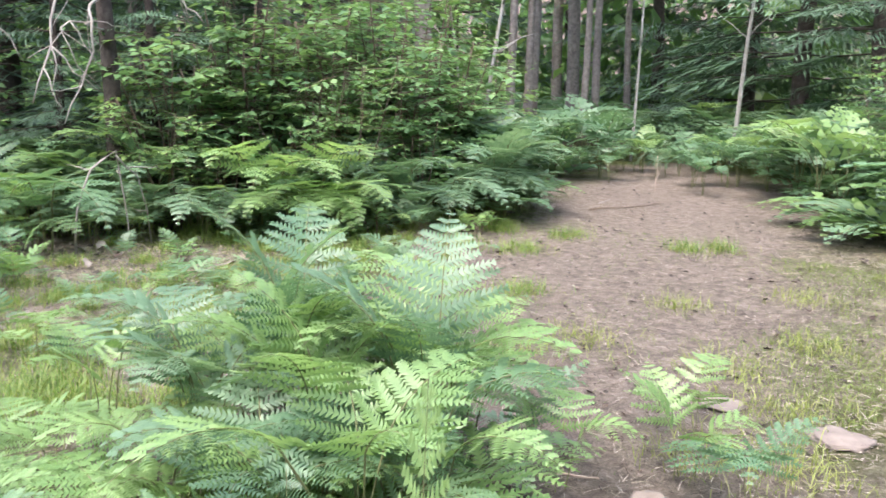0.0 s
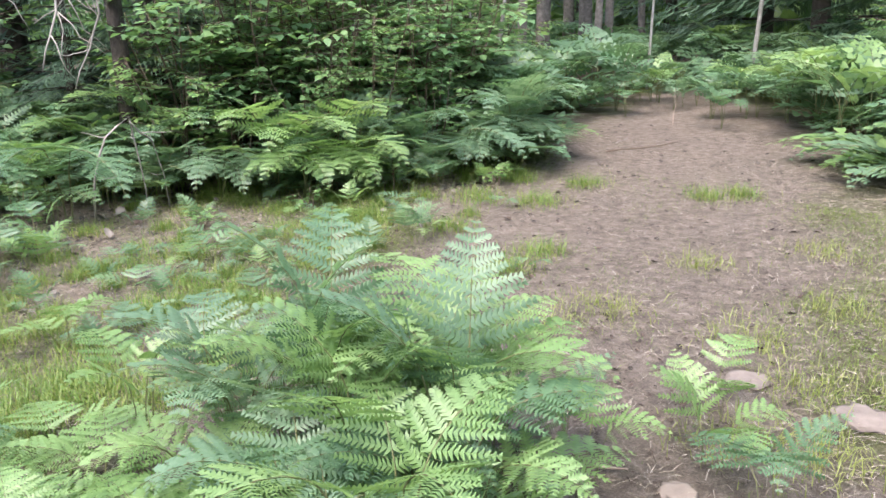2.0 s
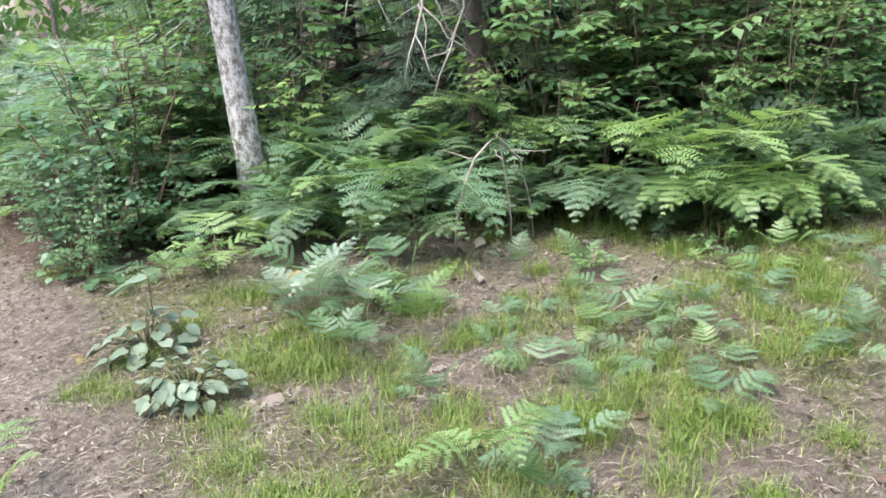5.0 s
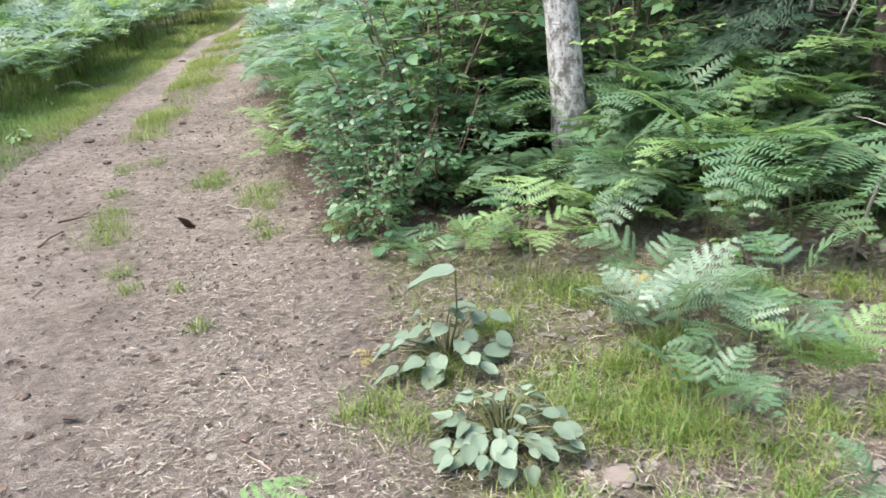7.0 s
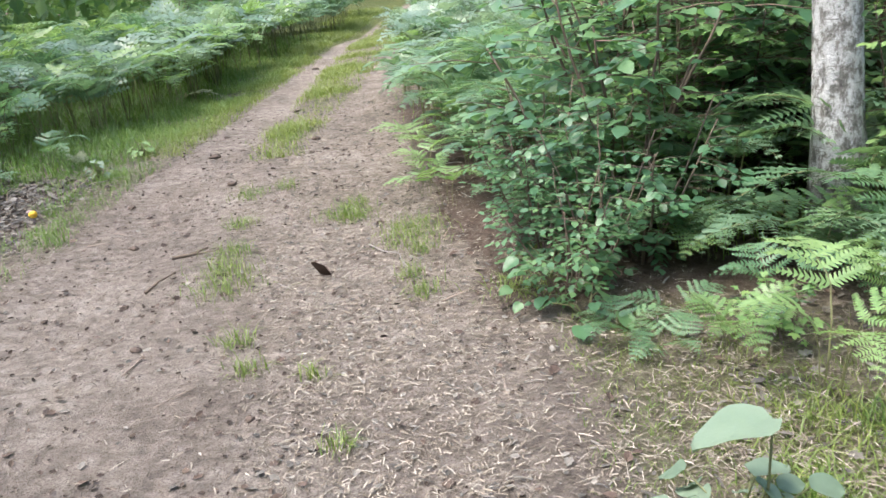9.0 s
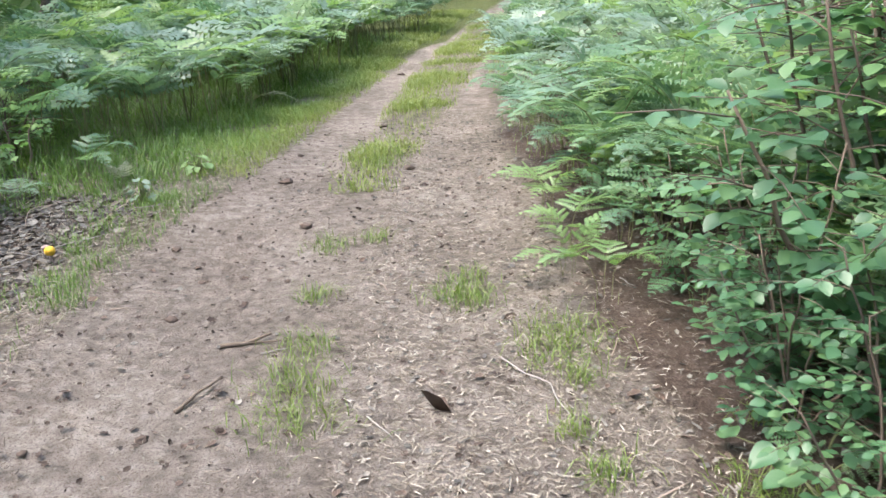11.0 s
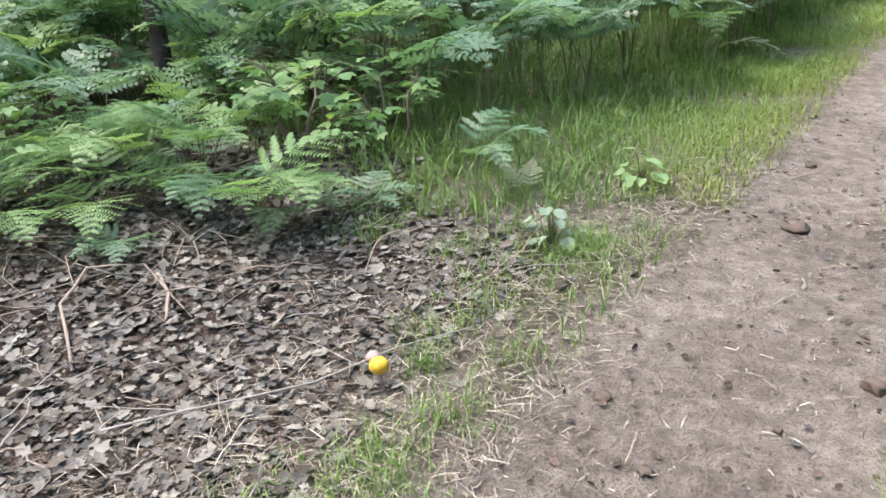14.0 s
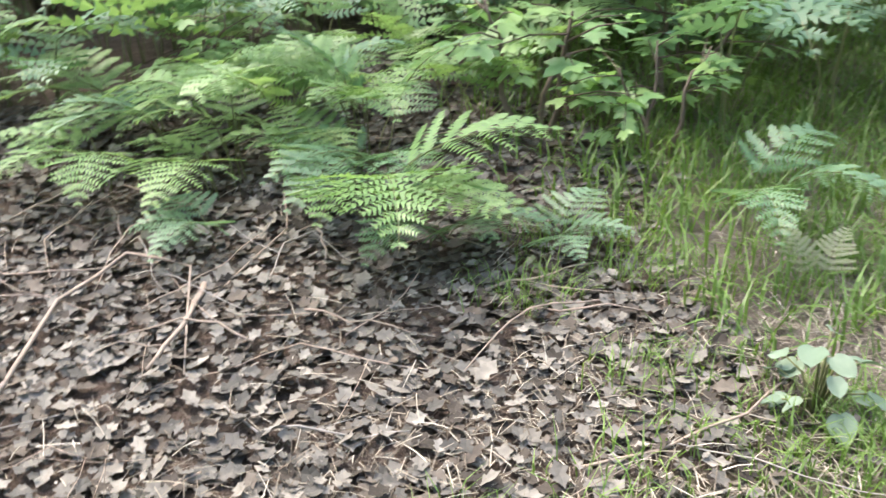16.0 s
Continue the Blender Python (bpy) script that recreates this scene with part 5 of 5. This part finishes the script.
CLEAR_TUFTS = [(1.7, -3.75, 1.6), (1.85, -3.9, 1.5), (1.6, -3.9, 1.4), (2.0, -3.95, 1.3), (4.32, -2.45, 1.5), (5.39, -2.37, 1.3), (4.55, -3.15, 1.5), (3.65, -3.6, 1.5), (3.7, -3.9, 1.3), (3.9, -2.35, 1.2), (4.45, -1.6, 1.3), (4.85, -1.55, 1.3), (2.0, -1.4, 1.8), (1.78, -1.5, 1.5), (2.2, -1.0, 1.4), (6.1, -2.8, 1.4), (5.8, -0.7, 1.4), (6.5, -0.6, 1.2), (6.8, -1.55, 1.0), (7.1, -1.7, 1.0),
               (1.4, -1.1, 1.3), (1.75, -1.2, 1.5), (2.1, -1.3, 1.5), (2.05, -1.6, 1.4), (2.2, -1.8, 1.3), (1.85, -0.3, 1.2), (1.6, 0.6, 1.3), (1.9, 0.3, 1.2), (2.9, 0.2, 1.6), (3.9, 0.0, 1.6), (4.9, 0.25, 1.6), (5.5, -0.3, 1.5), (3.0, -1.0, 1.2), (2.6, -0.7, 1.2), (4.2, -3.6, 1.3), (5.2, -3.3, 1.4), (1.3, -2.3, 1.5), (1.5, -2.7, 1.4)]
for _ in range(150):
    px, py = GR.uniform(1.2, 6.4), GR.uniform(-2.2, 1.7)
    if float(bare(px, py)) < 0.35 and float(woods(px, py)) < 0.5:
        CLEAR_TUFTS.append((px, py, GR.uniform(0.35, 1.1)))
blades("track_grass", tufts(TRACK_TUFTS, 130, 0.07), 0.10, 0.004, GRASS, "short green grass tufts growing along the middle of the track", 0.8)
blades("clearing_grass", tufts(CLEAR_TUFTS, 150, 0.09), 0.10, 0.0036, GRASS, "yellowish green grass tufts in bare soil", 0.75)
blades("clearing_grass", tufts([p for p in CLEAR_TUFTS if p[1] > -2.0], 150, 0.075), 0.12, 0.0036, GRASS_DEEP, "fresh green grass tufts before the wood", 0.6)
mixed = sample(50000, 0.9, 7.2, -3.9, 2.6, lambda x, y: (1 - 0.92 * bare(x, y)) * (1 - 0.4 * smooth(2.3 - x, 0, 0.3) * smooth(y, -0.6, 0)) * np.clip(0.5 + 1.5 * waves(x, y, 3, 9), 0.03, 1) * (1 - 0.9 * woods(x, y)))
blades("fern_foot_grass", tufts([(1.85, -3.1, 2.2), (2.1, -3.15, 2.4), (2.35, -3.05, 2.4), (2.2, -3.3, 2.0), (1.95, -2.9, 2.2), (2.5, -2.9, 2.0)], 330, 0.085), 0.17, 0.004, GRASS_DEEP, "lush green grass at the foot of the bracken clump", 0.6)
blades("clearing_turf", mixed, 0.042, 0.003, GRASS, "thin yellow-green turf between fern and bare soil", 0.8)
mid = sample(17000, -2.2, 0.4, 6.2, 24, lambda x, y: strip(x, y) * np.clip(0.4 + 0.8 * waves(x, y, 3, 8), 0.05, 1))
blades("middle_strip_grass", mid, 0.09, 0.006, GRASS, "grassy strip between the two sandy ruts", 0.6)


def verge(x, y):
    l = np.interp(y, LEFT_Y, LEFT_X)
    w = smooth(l - x, 0.0, 0.35) * smooth(x - l, -1.9, -1.1) * smooth(y, 6.2, 7.4)
    r = np.interp(y, RIGHT_Y, RIGHT_X)
    return np.maximum(w * np.clip(0.2 + 1.3 * waves(x, y, 3, 9), 0.05, 1), 0.05 * smooth(x - r, -0.1, 0.15) * smooth(r + 0.6 - x, 0, 0.2) * smooth(y, 5.5, 7))


# Shaded verge takes the deep tone, lit edge the bright: light set by colour.
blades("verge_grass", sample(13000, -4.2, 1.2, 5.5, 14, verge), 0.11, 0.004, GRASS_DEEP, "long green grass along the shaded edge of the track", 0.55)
blades("track_edge_grass", sample(9000, -3.2, -1.4, 6.6, 14, lambda x, y: smooth(np.interp(y, LEFT_Y, LEFT_X) - x, -0.15, 0.05) * smooth(x - np.interp(y, LEFT_Y, LEFT_X), -0.55, -0.25) * np.clip(0.4 + 1.2 * waves(x, y, 3, 9), 0.05, 1)), 0.085, 0.005, GRASS, "bright yellow-green grass on the lit edge of the track", 0.7)
blades("far_verge_grass", sample(16000, -4.2, 1.2, 12, 27, verge), 0.13, 0.010, GRASS, "bright grass along the far end of the track", 0.6)
blades("litter_edge_grass", sample(800, -2.7, -1.9, 3.4, 6.2, lambda x, y: smooth(-1.95 - x, 0, 0.1) * smooth(x + 2.65, 0, 0.2) * np.clip(0.1 + 1.2 * waves(x, y, 4, 9), 0, 1)), 0.10, 0.004, GRASS_DEEP, "sparse grass between sand and leaf litter")
# Blades below the fronds carry the shade in their own colour.
blades("undergrowth_grass", sample(9000, 1.0, 7.0, 0.3, 4.0, lambda x, y: woods(x, y) * 0.6), 0.2, 0.006, GRASS_DEEP, "grass under the bracken, coloured darker for its shade", 0.6)
blades("undergrowth_grass", sample(40000, -7.0, -2.3, 6.0, 19, lambda x, y: smooth(-2.35 - x, 0, 0.4) * smooth(x + 7.5, 0, 3) * smooth(y + 0.4 * x, 4.35, 5.4)), 0.2, 0.007, GRASS_DEEP, "tall grass under the ferns, coloured darker for their shade", 0.75)


def flat_bits(name, xy, template, length, width, mat, label, tilt=0.3, lift=0.004, category="litter"):
    n = len(xy)
    place = np.stack([xy[:, 0], xy[:, 1], gz(xy[:, 0], xy[:, 1]) + lift * GR.uniform(0.3, 2.2, n)], -1)
    a = GR.uniform(0, 6.283, n)
    axis = np.stack([np.cos(a), np.sin(a), GR.normal(0, tilt * 0.4, n)], -1)
    normal = np.stack([GR.normal(0, tilt, n), GR.normal(0, tilt, n), np.ones(n)], -1)
    ln = length * GR.uniform(0.3, 1.0, n) ** 1.5 * 2.0
    size = np.stack([ln, (ln if width is None else width * GR.uniform(0.6, 1.5, n)), ln * (1 if width is None else 0.25)], -1)
    v, f = spread(template[0], template[1], place, axis, normal, size)
    tagged(new(name, mesh(name, v, f, [mat], None, False)), label, category, kind="stuff")


flat_bits("track_crumbs", sample(62000, -2.6, 1.6, -2.2, 9.5, lambda x, y: np.maximum(0.09, smooth(x - np.interp(y, MID_Y, MID_X), -0.1, 0.4)) * np.maximum(track(x, y), 0.5) * (1 - 0.7 * litter(x, y))), STRIP, 0.024, 0.0028, STRAW, "scattered needles, straw and bark chips on the track", 0.3, 0.006)
flat_bits("dark_specks", sample(4500, -2.6, 4.5, -3.5, 9.0, lambda x, y: bare(x, y)), CURLED, 0.016, None, CLOD, "dark crumbs of bark and earth on bare soil", 0.4, 0.004)
flat_bits("clearing_straw", sample(70000, 0.9, 8.6, -4.2, 1.6, lambda x, y: (1 - woods(x, y)) * (1 - 0.35 * bare(x, y))), STRIP, 0.042, 0.0022, STRAW, "dry straw and needles strewn over the clearing", 0.3, 0.005)
flat_bits("track_flakes", sample(3200, -2.0, 1.1, -1.8, 9.0, lambda x, y: np.maximum(0.2, smooth(x - np.interp(y, MID_Y, MID_X), -0.1, 0.3))), LOBED, 0.022, None, GREYDEAD, "flakes of bark and grey leaf on the track", 0.35, 0.005)
flat_bits("dark_flakes", sample(2600, -2.2, 4.5, -3.5, 9.0, lambda x, y: np.maximum(bare(x, y), 0.4)), LOBED, 0.024, None, DARKLEAF, "dark bark and leaf flakes on bare soil", 0.4, 0.005)
flat_bits("clearing_flakes", sample(1600, 1.6, 9.5, -4.0, 1.4, lambda x, y: 1 - woods(x, y)), LOBED, 0.03, None, DEADLEAF, "brown leaf flakes strewn in the clearing", 0.4, 0.006)
flat_bits("edge_leaves", sample(2600, 1.3, 6.0, -0.2, 2.7, lambda x, y: 1 - 0.5 * woods(x, y)), LOBED, 0.034, None, GREYDEAD, "grey dead leaves thinly spread before the wood", 0.35, 0.006)
flat_bits("edge_straw", sample(22000, 1.2, 6.0, -0.3, 2.7, lambda x, y: 1 - 0.4 * bare(x, y)), STRIP, 0.05, 0.0022, STRAW, "bleached straw and needles before the wood", 0.35, 0.006)
END_TUFTS = [(GR.uniform(-3.4, -2.1), GR.uniform(5.7, 7.3), GR.uniform(0.5, 1.1)) for _ in range(34)] + [(GR.uniform(-2.5, -2.05), GR.uniform(4.1, 5.5), GR.uniform(0.4, 0.9)) for _ in range(8)] + [(-2.15, 4.45, 1.1), (-2.25, 4.6, 0.9), (-2.05, 4.3, 0.8)]
blades("litter_edge_tufts", tufts(END_TUFTS, 85, 0.075), 0.12, 0.0032, GRASS_DEEP, "tufts of fresh grass between leaf litter and track", 0.5)
flat_bits("litter_straw", sample(4200, -4.4, -1.95, 3.6, 7.2, lambda x, y: 0.3 + 0.7 * smooth(x + 3.4, 0, 0.8)), STRIP, 0.065, 0.002, STRAW, "dry stalks and needles lying over the dead leaves", 0.4, 0.018)
flat_bits("verge_straw", sample(15000, -3.2, -1.7, 3.2, 8.0, lambda x, y: smooth(-1.85 - x, 0, 0.25) * smooth(x + 3.1, 0, 0.5)), STRIP, 0.045, 0.002, STRAW, "bleached straw between sand and leaf litter", 0.35, 0.008)
flat_bits("wood_litter", sample(7000, 1.4, 8.0, 0.2, 5.0, lambda x, y: woods(x, y)), CURLED, 0.055, None, DEADLEAF, "dead brown leaves under the wood's edge", 0.4, 0.01)
flat_bits("leaf_litter", sample(8500, -5.6, -2.2, 3.0, 6.7, litter), LOBED, 0.036, None, DEADLEAF, "deep litter of grey-brown dead leaves", 0.38, 0.012)
flat_bits("pale_leaf_litter", sample(15500, -5.6, -2.2, 3.0, 6.7, litter), LOBED, 0.030, None, GREYDEAD, "paler bleached leaves lying over the brown litter", 0.38, 0.014)
flat_bits("bark_chips", sample(170, -0.4, 1.5, 0.6, 3.4, lambda x, y: smooth(x + 0.2 * y, 0.3, 1.1)), STRIP, 0.04, 0.007, GREYDEAD, "pale chips of wood and bark at the track's edge", 0.35, 0.008)
flat_bits("sparse_leaves", sample(300, -2.2, 6.5, -3.5, 8.0, lambda x, y: 1 - woods(x, y)), CURLED, 0.035, None, DARKLEAF, "single dead leaves scattered on bare soil", 0.3, 0.006)
litter_root = tagged(new("loose_leaves"), "loose grey-brown dead leaves on top of the litter", "litter", kind="stuff")
loose_leaf = mesh("leaf", LOBED[0], LOBED[1], [GREYDEAD])
for x, y in sample(240, -4.0, -2.4, 3.9, 5.9, litter):
    s = LOOSE.uniform(0.04, 0.08)
    piece("leaf", loose_leaf, litter_root, Matrix.Translation(at(x, y, 0.022)) @ pose(0, 0, 0, LOOSE.gauss(0, 16), LOOSE.gauss(0, 16), LOOSE.uniform(0, 360)) @ Matrix.Diagonal((s, s * LOOSE.uniform(0.7, 1.2), s, 1)))

# ---- far woods ----
FW = np.random.default_rng(5)


def far_woods():
    n = 190000
    a = FW.uniform(0, 6.283, n)
    d = FW.uniform(19, 44, n)
    z = FW.uniform(0, 1, n) ** 1.9 * 12
    lump_w = 0.5 + 0.5 * np.sin(a * 23 + z * 0.9) * np.sin(a * 41 - z * 0.5 + d * 0.4)
    k = (FW.uniform(0, 1, n) < 0.35 + 0.65 * lump_w) & ((np.abs(np.cos(a) * d + 1.0) > 4.5) | (np.sin(a) < 0) | (d > 33))
    a, d, z = a[k], d[k], z[k]
    x, y = d * np.cos(a), 3 + d * np.sin(a)
    place = np.stack([x, y, gz(x, y) + z], -1)
    axis = FW.normal(size=(len(a), 3)) + [0, 0, -0.3]
    normal = FW.normal(size=(len(a), 3)) * 0.6 + [0, 0, 0.8]
    v, f = spread(DIAMOND[0], DIAMOND[1], place, axis, normal, FW.uniform(0.3, 0.75, len(a)))
    tagged(new("far_woods", mesh("far_woods", v, f, [WOODLEAF], None, False)), "distant leafy woodland closing the view all round", "woods", kind="stuff")


far_woods()
